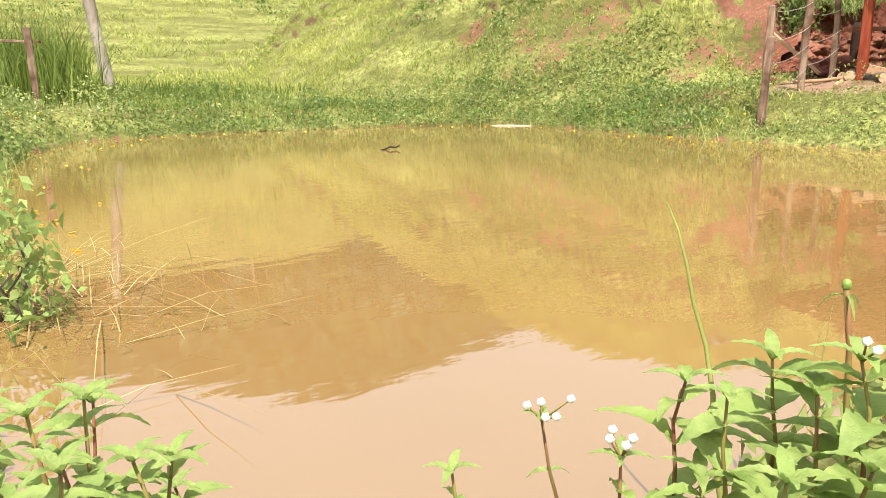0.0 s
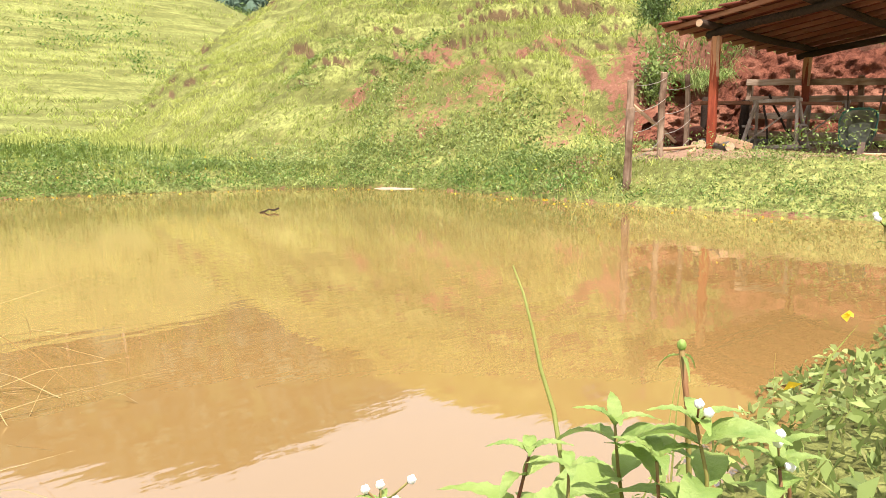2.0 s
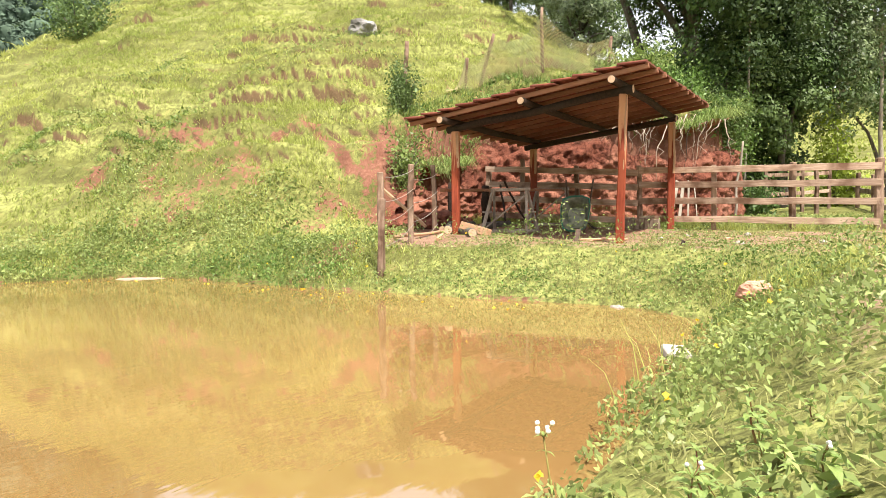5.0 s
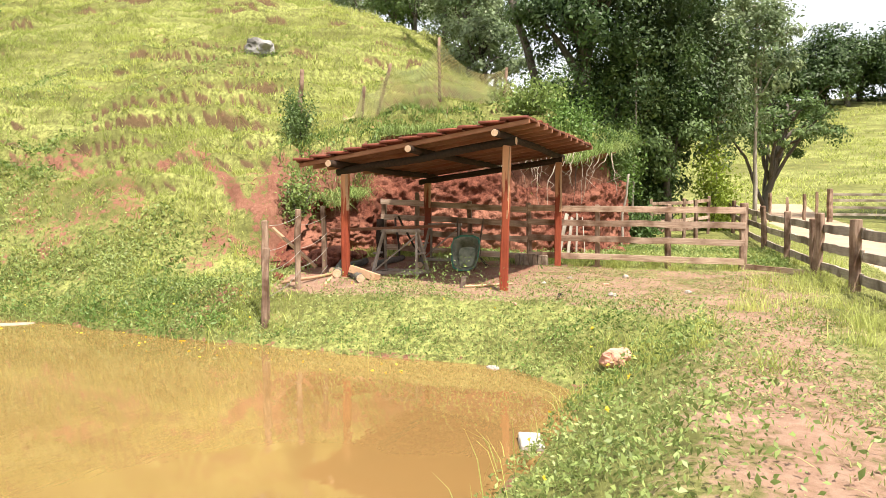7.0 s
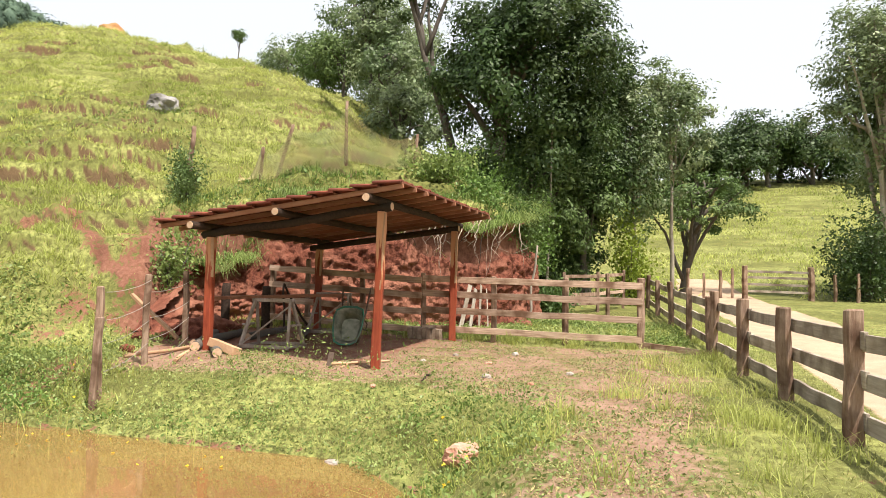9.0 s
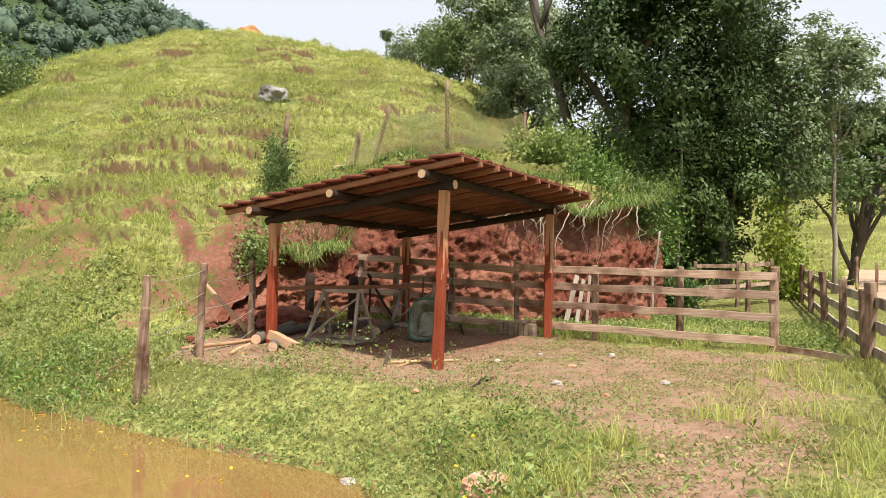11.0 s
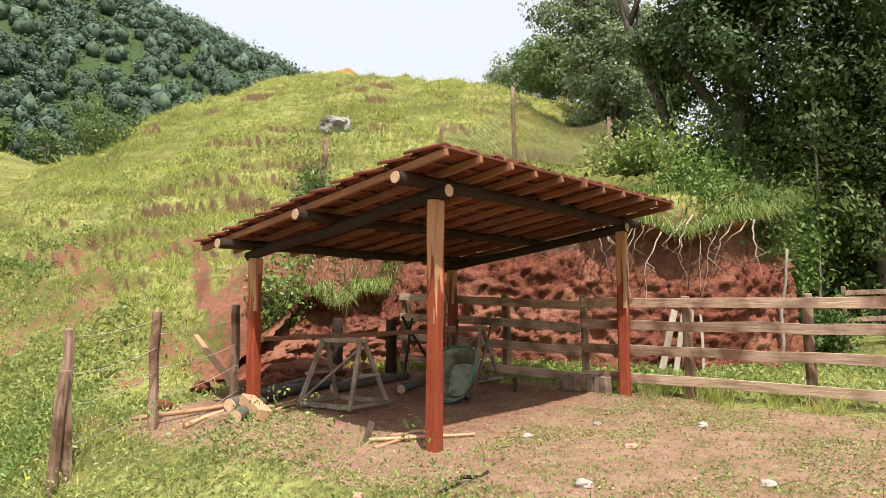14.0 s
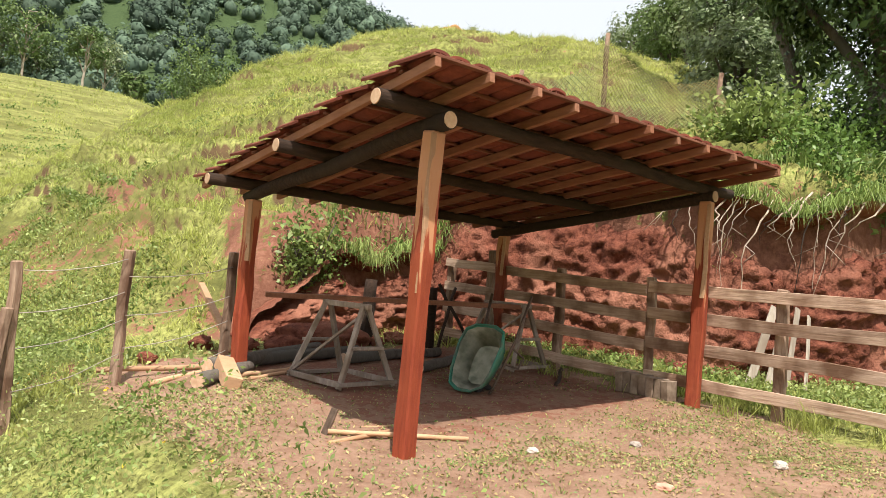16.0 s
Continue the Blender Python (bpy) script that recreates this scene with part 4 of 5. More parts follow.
# scrap timber behind the plank and boards against the red bank
for i, (p, q) in enumerate((((3.2, 3.4, 0.15), (4.0, 3.9, 1.25)), ((3.9, 3.1, 0.15), (3.3, 3.5, 1.3)), ((3.0, 1.6, 0.14), (4.0, 2.1, 0.18)), ((3.4, 1.3, 0.13), (4.0, 1.7, 0.3)))):
    tagged(part("stick", tube(bent(p, q, 0, 5, 0.05, i + 20), [0.025] * 6, 7), M_LOGX), "dark crooked stick leaning in the shelter", "stick", "scrap sticks")
for i in range(4):
    y = 0.35 - 0.22 * i
    tagged(part("board", bar((6.55 + 0.1 * i, y, ground_z(6.6, y) - 0.02), (6.95 + 0.1 * i, y + 0.1 * (i - 1.5), 1.35 - 0.1 * (i % 2)), 0.13, 0.025, 0.003, 0.01, 3, roll=80), M_PALEBARK), "pale board leaning against the red earth bank", "board", "leaning boards")


# ---- stones, roots, net ----
def boulder(name, x, y, size, material, label, seed, sink=0.25):
    b = bmesh.new()
    bmesh.ops.create_icosphere(b, subdivisions=4, radius=1.0)
    for v in b.verts:
        d = v.co.normalized()
        r = 1 + 0.32 * noise.noise(d * 1.6 + Vector((seed, 0, 0))) + 0.12 * noise.noise(d * 4.5 + Vector((seed, 3, 0))) + 0.04 * noise.noise(d * 11 + Vector((seed, 3, 0)))
        v.co = Vector((d.x * size[0], d.y * size[1], d.z * size[2])) * r
    b.transform(pose(x, y, ground_z(x, y) + size[2] * (1 - 2 * sink), 0, 0, seed * 31))
    for f in b.faces:
        f.smooth = seed % 2 == 0
    return tagged(part(name, b, material), label, "rock")


boulder("boulder", 8.4, 10.9, (0.6, 0.45, 0.42), M_ROCK, "weathered grey boulder on the grassy hillside", 3)
boulder("red_stone", -3.35, -2.3, (0.22, 0.17, 0.13), M_PINK, "pinkish red stone half sunk in grass by the pond", 5)
boulder("termite_mound", 23.2, 26.6, (0.75, 0.75, 0.65), M_TERMITE, "ochre termite mound on the crest of the hill", 2)
boulder("flat_stone", -3.0, -0.7, (0.13, 0.09, 0.05), M_CONC, "small pale flat stone in the bank weeds", 7)
for i, (x, y, s) in enumerate(((-0.5, -1.9, 0.07), (1.0, -1.6, 0.06), (0.9, -0.5, 0.05), (-1.6, -0.6, 0.05), (2.4, -1.8, 0.07), (-0.9, -2.6, 0.05), (1.9, -0.8, 0.05), (-3.1, -3.6, 0.04), (0.3, -3.0, 0.06))):
    tagged(boulder("stone", x, y, (s, s * 0.8, s * 0.55), M_PINK if i % 2 else M_CONC, "small loose stone on the worn yard", 9 + i), group="loose stones")
tagged(part("pale_slab", box((0.34, 0.2, 0.07), pose(-5.8, -1.86, WATER + 0.015, 4, -3, 20), 0.01, 0.01, 1), M_CONC), "pale concrete slab at the water's edge", "slab")
tagged(boulder("mud_bar", -2.5, 8.9, (0.9, 0.3, 0.10), M_MUD, "pale mud bar at the far water's edge", 4, 0.35), category="mud")
tagged(part("driftwood", tube(bent((-7.5, 5.4, WATER), (-7.25, 5.35, WATER + 0.05), 0, 4, 0.03, 3), [0.012] * 5, 7), M_LOGX), "dark stick floating on the pond", "stick")

rr = random.Random(8)
for i in range(24):
    y = 1.7 - i * 0.105 + rr.uniform(-0.05, 0.05)
    x = float(np.interp(-y, [-3.2, -1.2, 0.5, 1.0], [6.1, 6.9, 8.2, 9.2])) - 0.30
    ztop = 2.98 - 0.22 * rr.random()
    ln = rr.choice((0.35, 0.5, 0.5, 0.8, 1.0, 1.5))
    side = rr.uniform(-0.35, 0.35)
    pts = [Vector((x + 0.5, y, ztop + 0.22))]
    for k in range(8):
        pts.append(Vector((x + 0.2 - 0.09 * min(k, 3) + rr.uniform(-0.04, 0.04), y + side * k / 7 + rr.uniform(-0.05, 0.05), ztop - ln * (k / 7) ** 1.2)))
    r0 = rr.uniform(0.008, 0.022)
    root_ob = tagged(part("root", tube(pts, [r0 * (1 - 0.1 * k) for k in range(9)], 6), M_ROOT if i % 4 else M_LOGX), "crooked pale root hanging from the eroded bank", "root", "hanging roots")
    if i % 2:
        p = pts[4]
        part("rootlet", tube([p, p + Vector((-0.05, rr.uniform(-0.2, 0.2), -0.12)), p + Vector((-0.08, rr.uniform(-0.35, 0.35), -0.3))], [r0 * 0.5, r0 * 0.4, r0 * 0.2], 5), M_ROOT, root_ob)

net_poles = ((8.0, 4.25, 4.6, 6.65, 0.0), (6.5, 5.4, 4.3, 5.65, 0.25), (6.0, 5.8, 4.2, 4.95, 0.05), (9.6, 2.7, 4.2, 5.95, 0.1), (10.0, 1.7, 4.0, 5.05, 0.0))
for i, (x, y, z0, z1, ln) in enumerate(net_poles):
    z0 = min(z0, ground_z(x, y))
    tagged(part("net_pole", tube(bent((x, y + ln, z0 - 0.2), (x, y - ln, z1), 0, 5, 0.03, i), [0.06, 0.058, 0.055, 0.052, 0.05, 0.045], 8, lump=0.2), M_FPOST), "grey wooden pole holding up a net", "pole", "net poles")
tagged(part("grey_stake", tube(bent((4.4, 6.9, ground_z(4.4, 6.9) - 0.2), (4.45, 6.8, 5.2), 0, 5, 0.05, 3), [0.075, 0.07, 0.07, 0.065, 0.06, 0.055], 8, lump=0.2), M_FPOST), "grey weathered stake in a bush on the slope", "stake")
nb = bmesh.new()
order = [(5.6, 6.2, 4.2), (6.0, 5.8, 4.95), (6.5, 5.2, 5.62), (8.0, 4.2, 6.5), (9.6, 2.7, 5.9), (10.0, 1.7, 4.6)]
lines = []
for a, c in zip(order, order[1:]):
    n = max(6, int((Vector(c) - Vector(a)).length / 0.09))
    for k in range(n):
        t = k / n
        top = Vector(a).lerp(Vector(c), t)
        top.z -= 0.45 * 4 * t * (1 - t)
        lines.append((top, Vector((top.x - 0.15, top.y - 0.05, min(top.z - 0.05, ground_z(top.x, top.y) + 0.05)))))
for (p, q), (p2, q2) in zip(lines, lines[1:]):
    m = 12
    for k in range(m):
        a, c = p.lerp(q, k / m), p2.lerp(q2, (k + 1) / m)
        tube([a, c], [0.008, 0.008], 3, nb, close=False)
        tube([p2.lerp(q2, k / m), p.lerp(q, (k + 1) / m)], [0.008, 0.008], 3, nb, close=False)
tagged(part("net", nb, M_NET), "faded yellowish net sagging between poles", "net")


# ---- trees ----
def tree(name, label, x, y, height, crown, leaf_mat, seed, trunk_r=0.18, bark=None, leaf=0.16, leaves=9000, limbs=9, first=0.35, clump=0.5, z=None, lean=(0, 0), group="", up=0.35, fill=1.0):
    """A tapered trunk with limbs, twigs and a crown of many small leaves in clumps. crown: half widths and half height."""
    rng, rd = np.random.default_rng(seed), random.Random(seed)
    z = ground_z(x, y) if z is None else z
    t = thing(name, label, "tree", group, pose(x, y, z))
    top = Vector((lean[0], lean[1], height - crown[2] * 0.5))
    pts = bent((0, 0, -0.3), top, 0, 9, trunk_r * 1.6, seed)
    part("trunk", tube(pts, [trunk_r * (1.25 if k == 0 else 1) * (1 - 0.085 * k) for k in range(10)], 10, lump=0.2), bark or M_BARK, t)
    cz = height - crown[2]
    tips = []
    for k in range(limbs):
        s = first + (0.95 - first) * k / max(1, limbs - 1)
        p = pts[0].lerp(pts[-1], s)
        p = min(pts, key=lambda q: (q - p).length)
        a = k * 2.4 + rd.uniform(-0.5, 0.5)
        el = rd.uniform(-0.35, 0.95)
        rad = rd.uniform(0.55, 0.95)
        q = Vector((lean[0] * s + math.cos(a) * crown[0] * rad * math.cos(el), lean[1] * s + math.sin(a) * crown[1] * rad * math.cos(el), cz + math.sin(el) * crown[2] * rad))
        lp = bent(p, q, -0.12 * (q - p).length, 6, 0.25, seed + k)
        part("limb", tube(lp, [trunk_r * (0.5 - 0.065 * j) for j in range(7)], 7), bark or M_BARK, t)
        tips += [lp[4], lp[5], lp[6]]
        for _ in range(2):
            w = lp[rd.choice((3, 4, 5))] + Vector((rd.uniform(-1, 1) * crown[0] * 0.4, rd.uniform(-1, 1) * crown[1] * 0.4, rd.uniform(-0.3, 0.6) * crown[2] * 0.4))
            tips.append(w)
    extra = int(len(tips) * 0.8 * fill) + 4
    d = rng.normal(size=(extra, 3))
    d /= np.linalg.norm(d, axis=1)[:, None]
    shell = d * rng.uniform(0.55, 0.98, extra)[:, None] * np.array(crown) + np.array([lean[0], lean[1], cz])
    cs = np.concatenate([np.array([list(v) for v in tips]), shell])
    which = rng.integers(0, len(cs), leaves)
    rad = np.array(crown).mean() * clump * (0.6 + 0.8 * rng.random(len(cs)))
    off = rng.normal(size=(leaves, 3))
    off /= np.linalg.norm(off, axis=1)[:, None]
    off *= (rng.random(leaves) ** 0.5)[:, None] * rad[which][:, None] * np.array([1, 1, 0.7])
    core = cs[which] + off - np.array([lean[0], lean[1], cz - crown[2] * 0.3])
    core = core / (np.linalg.norm(core, axis=1)[:, None] + 1e-6) + off / (np.linalg.norm(off, axis=1)[:, None] + 1e-6)
    v, f = leaf_cloud(rng, cs[which] + off, leaf, up, outward=core * 0.45)
    c = raw("crown", v, f, leaf_mat)
    c.parent = t
    return t


def bush(name, label, x, y, size, leaf_mat, seed, leaf=0.08, leaves=2500, z=None, up=0.4, group=""):
    rng, rd = np.random.default_rng(seed), random.Random(seed)
    z = ground_z(x, y) if z is None else z
    t = thing(name, label, "bush", group, pose(x, y, z))
    cs = []
    for k in range(9):
        a, e = rd.uniform(0, 6.28), rd.uniform(0.15, 1.0)
        q = Vector((math.cos(a) * size[0] * rd.uniform(0.2, 0.9), math.sin(a) * size[1] * rd.uniform(0.2, 0.9), size[2] * e))
        lp = bent((0, 0, -0.1), q, 0, 4, 0.1, seed + k)
        part("stem", tube(lp, [r * min(1.0, size[2]) ** 1.5 for r in (0.03, 0.026, 0.02, 0.014, 0.008)], 6), M_BARK, t)
        cs += [lp[2], lp[3], lp[4]]
    cs = np.array([list(v) for v in cs])
    w = rng.integers(0, len(cs), leaves)
    off = rng.normal(size=(leaves, 3)) * np.array(size) * 0.24
    v, f = leaf_cloud(rng, cs[w] + off, leaf, up)
    v[:, 2] = np.maximum(v[:, 2], -0.1)
    c = raw("foliage", v, f, leaf_mat)
    c.parent = t
    return t


tree("broadleaf_tree", "large dark broadleaf tree at the head of the red bank", 13.2, 1.3, 9.3, (3.1, 3.2, 4.7), M_DARKLEAF, 11, 0.30, leaf=0.15, leaves=46000, limbs=18, first=0.2, clump=0.24, z=4.4, lean=(0.4, -1.6))
tree("broadleaf_tree", "dark open-crowned tree leaning out over the net", 13.5, 1.9, 10.2, (1.5, 2.0, 1.6), M_DARKLEAF, 52, 0.19, leaf=0.15, leaves=8000, limbs=11, first=0.45, clump=0.24, z=4.6, lean=(-0.4, 3.0))
tree("broadleaf_tree", "dark ivy-clad tree behind the fence", 17.0, -1.9, 11.8, (2.4, 2.5, 5.6), M_DARKLEAF, 12, 0.24, leaf=0.15, leaves=30000, limbs=14, first=0.15, clump=0.25)
tree("broadleaf_tree", "mid-green tree hung with creepers above the bank", 14.8, -0.2, 8.0, (1.8, 1.9, 3.9), M_MIDLEAF, 13, 0.18, leaf=0.14, leaves=20000, limbs=12, first=0.15, clump=0.26)
tree("broadleaf_tree", "leafy tree with dry brown twigs over the bank", 16.0, -1.9, 7.4, (1.5, 1.6, 3.4), M_MIDLEAF, 53, 0.16, leaf=0.14, leaves=15000, limbs=11, first=0.15, clump=0.26)
tree("slender_tree", "slender pale-leaved tree with a thin straight trunk", 20.0, -5.2, 10.6, (1.8, 1.8, 3.3), M_PALELEAF, 14, 0.10, M_PALEBARK, leaf=0.15, leaves=9000, limbs=12, first=0.5, clump=0.22)
tree("slender_tree", "pale grey-green tree beside the dark tree", 18.6, -3.7, 10.4, (1.6, 1.6, 4.2), M_PALELEAF, 15, 0.12, M_PALEBARK, leaf=0.15, leaves=13000, limbs=12, first=0.35, clump=0.24)
tree("spreading_tree", "low spreading pasture tree with a forked trunk", 26.0, -6.0, 6.5, (3.3, 3.3, 2.0), M_MIDLEAF, 16, 0.22, M_BARK, leaf=0.15, leaves=10000, limbs=15, first=0.12, clump=0.17, lean=(0, -1.0), fill=0.5)
bush("shrub", "yellow-green leafy shrub behind the rail fence", 17.0, -3.6, (1.1, 1.1, 2.6), M_YELLEAF, 17, 0.14, 3600)
bush("shrub", "mid-green bush at the end of the red bank", 10.2, -0.4, (0.9, 0.9, 1.5), M_MIDLEAF, 18, 0.10, 6000, z=2.2)
bush("shrub", "glossy green bush hanging over the red bank", 9.0, 0.6, (0.8, 0.8, 1.2), M_BUSHLEAF, 19, 0.09, 6000, z=3.0)
bush("shrub", "green bush rooted on top of the red bank", 11.3, 0.9, (1.2, 1.2, 1.8), M_BUSHLEAF, 20, 0.11, 7000, z=3.6)
bush("shrub", "dark leafy undergrowth below the large tree", 12.2, 1.2, (1.6, 1.6, 1.9), M_DARKLEAF, 81, 0.12, 7000, z=3.9)
bush("shrub", "mid-green undergrowth at the bank's end", 13.0, -0.4, (1.3, 1.3, 2.4), M_BUSHLEAF, 82, 0.12, 8000, z=1.8)
bush("shrub", "dark undergrowth among the trees by the pen", 15.5, -0.6, (1.8, 1.8, 2.2), M_DARKLEAF, 83, 0.16, 4200)
bush("shrub", "low leafy undergrowth behind the rail fence", 11.5, -1.2, (0.9, 0.7, 0.9), M_MIDLEAF, 84, 0.11, 2200)
bush("shrub", "overgrown weeds above the red bank", 9.6, 2.0, (1.2, 1.2, 0.9), M_LEAF, 85, 0.12, 2600)
bush("shrub", "thin leafy bush at the water's edge", -11.85, 0.1, (0.22, 0.3, 0.42), M_PLANT, 86, 0.05, 420, z=WATER)
bush("shrub", "thin leafy bush over the drowned grass", -12.0, 1.3, (0.3, 0.4, 0.5), M_PLANT, 87, 0.055, 520, z=WATER)
bush("shrub", "dark scrub bush on the hillside by a stake", 4.1, 6.6, (0.6, 0.6, 1.15), M_MIDLEAF, 21, 0.07, 3600)
bush("shrub", "rounded scrub bush on the edge of the hill", 7.75, 25.4, (1.5, 1.5, 2.0), M_MIDLEAF, 22, 0.13, 3600)
bush("shrub", "weedy bush growing from the cut earth", 2.3, 5.6, (0.6, 0.5, 1.1), M_LEAF, 23, 0.09, 1600)
for i, (x, y, h, w) in enumerate(((21.0, 9.0, 6.5, 2.4), (23.5, 7.0, 7.5, 2.6), (19.0, 7.0, 5.5, 2.2), (26.5, 9.5, 7.5, 2.8), (29.0, 14.0, 6.5, 2.6), (16.5, 5.5, 5.0, 2.0), (24.0, 3.5, 8.0, 2.8), (27.0, 14.5, 5.0, 2.4), (30.0, 18.0, 5.5, 2.6), (33.5, 22.0, 5.5, 2.6), (24.5, 12.0, 5.0, 2.4), (32.0, 13.0, 9.0, 3.2), (21.5, 8.0, 6.5, 2.4))):
    tree("scrub_tree", "grey-green scrub tree behind the hill's shoulder", x, y, h, (w, w, h * 0.36), M_MIDLEAF if i % 3 == 1 else M_PALELEAF, 30 + i, 0.14, leaf=0.16, leaves=6500, limbs=10, clump=0.27, group="scrub trees")
for i, (x, y, h, w) in enumerate(((24.5, -14.5, 15.0, 3.0), (28.0, -17.0, 13.0, 3.4))):
    tree("eucalyptus_tree", "tall feathery grey-green tree beyond the road", x, y, h, (w, w, h * 0.36), M_PALELEAF, 40 + i, 0.24, M_PALEBARK, leaf=0.18, leaves=20000, limbs=22, first=0.08, clump=0.22, group="tall trees")
for i, (x, y) in enumerate(((22.5, -13.0), (24.5, -13.6), (27.0, -14.5))):
    bush("shrub", "dark rounded bush beyond the dirt road", x, y, (1.6, 1.6, 3.0), M_DARKLEAF, 45 + i, 0.14, 6000, group="roadside bushes")
for i, (x, y) in enumerate(((74, -14), (76, -18), (78, -23), (74, -10), (82, -13), (77, -16), (80, -20), (83, -25), (79, -29), (72, -8), (86, -33), (70, -3), (76, 4))):
    tree("far_tree", "dark rounded tree on the far pasture crest", x, y, 6 + (i * 7) % 4, (4.6, 4.6, 4.0), M_DARKLEAF, 60 + i, 0.3, leaf=0.36, leaves=5000, limbs=9, first=0.02, clump=0.3, group="far trees")
for i, (x, y, h) in enumerate(((270, 180, 17), (277, 162, 14))):
    tree("pasture_tree", "lone tree on the far grassy crest", x, y, h, (4.0, 4.0, 3.4), M_MIDLEAF, 75 + i, 0.35, leaf=0.7, leaves=1600, clump=0.3, group="crest trees")
wr = random.Random(77)
for i in range(34):
    x = -46 + 3.3 * i + wr.uniform(-1.2, 1.2)
    y = 99 + wr.uniform(0, 5) + 7 * (i % 2)
    h = float(np.interp(x, [-40, 10, 30, 60], [13, 12, 8.5, 6])) * wr.uniform(0.8, 1.2)
    tree("woodland_tree", "leafy tree at the edge of the mountain forest", x, y, h, (h * 0.3, h * 0.3, h * 0.36), (M_MIDLEAF, M_PALELEAF, M_MIDLEAF, M_DARKLEAF)[i % 4], 200 + i, 0.2, M_PALEBARK, leaf=0.42, leaves=1900, limbs=9, first=0.3, clump=0.3, group="forest edge trees")
# thin bamboo poles and a bare trunk
for i, (x, y, h, r) in enumerate(((13.7, -0.8, 7.0, 0.05), (9.4, -0.9, 2.2, 0.045))):
    z = ground_z(x, y)
    tagged(part("thin_trunk", tube(bent((x, y, z - 0.2), (x + 0.05, y - 0.25, z + h), 0, 8, 0.12, i), [r * (1 - 0.05 * k) for k in range(9)], 8), M_PALEBARK), "thin pale sapling trunk by the bank", "trunk", "thin trunks")
tz = ground_z(-8.9, 17.5)
tagged(part("bare_trunk", tube(bent((-8.9, 17.5, tz - 0.3), (-9.35, 17.9, tz + 4.2), 0, 8, 0.06, 2), [0.2, 0.165, 0.155, 0.15, 0.145, 0.14, 0.135, 0.13, 0.125], 12, lump=0.15), M_PALEBARK), "pale grey bare trunk standing in the marsh", "trunk")
for i, (x, y, h) in enumerate(((-10.9, 13.2, 1.55), (-12.3, 14.0, 1.5))):
    tagged(fence_post(None, x, y, h, 0.12, seed=i), "grey marsh fence post leaning among weeds", "fence post", "marsh posts")
tagged(part("marsh_rail", bar((-10.7, 13.2, 1.05), (-13.2, 14.4, 1.15), 0.12, 0.05, 0.005, 0.02, 5), M_FPOST), "dark rail between the marsh posts", "rail")
# far gate and stakes of the pasture
gate = thing("pasture_gate", "old grey wooden gate in the pasture fence", "gate")
for y in (-8.3, -10.9):
    fence_post(gate, 22, y, 1.45, 0.22, seed=3)
for h in (0.35, 0.65, 0.95, 1.2):
    part("bar", bar((22, -8.3, ground_z(22, -8.3) + h), (22, -10.9, ground_z(22, -10.9) + h), 0.04, 0.1, 0.004, 0.01, 3), M_RAILX, gate)
for i, (x, y) in enumerate(((21.5, -6.6), (21.8, -7.3), (22, -7.8), (22, -11.8), (21.8, -12.6), (22.3, -6.0))):
    tagged(fence_post(None, x, y, 1.1 + 0.1 * (i % 3), 0.13, seed=i), "pale pasture stake in tall grass", "stake", "pasture stakes")
# dark cattle pen rails further back
pen = thing("cattle_pen", "dark old wooden pen of rails behind the yard", "fence")
for i, (x, y) in enumerate(((12.3, -1.6), (13.4, -2.6), (15.0, -3.4), (12.0, -3.0))):
    fence_post(pen, x, y, 1.35, 0.12, seed=i + 2)
for h in (0.3, 0.6, 0.9, 1.2):
    part("rail", bar((12.3, -1.6, ground_z(12.3, -1.6) + h), (13.4, -2.6, ground_z(13.4, -2.6) + h), 0.04, 0.11, 0.004, 0.01, 3), M_FPOST, pen)
    part("rail", bar((13.4, -2.6, ground_z(13.4, -2.6) + h), (15.0, -3.4, ground_z(15, -3.4) + h), 0.04, 0.11, 0.004, 0.01, 3), M_RAIL, pen)


# ---- ground cover ----
def on_ground(rng, n, x0, x1, y0, y1, keep):
    x, y = rng.uniform(x0, x1, n), rng.uniform(y0, y1, n)
    z, earth, worn, road, forest, riser = terrain(x, y)
    earth = np.maximum(earth, 0.6 * riser)
    pd = pond_distance(x, y)
    k = rng.random(n) < keep(x, y, z, earth, worn, road, pd)
    return np.stack([x, y, z], 1)[k], pd[k]


def near_track(x, y):
    """Small round the start of the walk and along the walked line, so that nothing grows into the way."""
    d = np.minimum(np.hypot(x + 11.8, y + 2.6), np.hypot(x + 11.0, y + 3.6))
    return sstep(0.9, 1.7, d)


rng = np.random.default_rng(5)
# broad-leaved weeds round the pond
root, pdv = on_ground(rng, 400000, -15, 1.5, -5.5, 15, lambda x, y, z, e, w, r, pd: (pd > -0.12) * sstep(2.6, 0.8, pd + 0.9 * fnoise(x, y, 0.7, 71)) * sstep(0.9, 0.3, w) * near_track(x, y) * (0.22 + 0.78 * sstep(-0.15, 0.15, fnoise(x, y, 1.6, 72))))
hgt = (0.08 + 0.60 * np.clip(0.45 + 1.2 * fnoise(root[:, 0], root[:, 1], 1.3, 73), 0, 1)) * np.where(root[:, 1] < -1.2, 0.75, 1.0) * np.clip(pdv + 0.5, 0.3, 1)
c = root.copy()
c[:, 2] = np.maximum(c[:, 2], WATER) + hgt * rng.random(len(c)) ** 0.7 + 0.01
v, f = leaf_cloud(rng, c, np.where(c[:, 1] < 4.0, 0.040, 0.052), 0.3, 0.46)
stuff("bank_weeds", "dense low broad-leaved green weeds along the pond's banks", "weeds", v, f, M_LEAF)
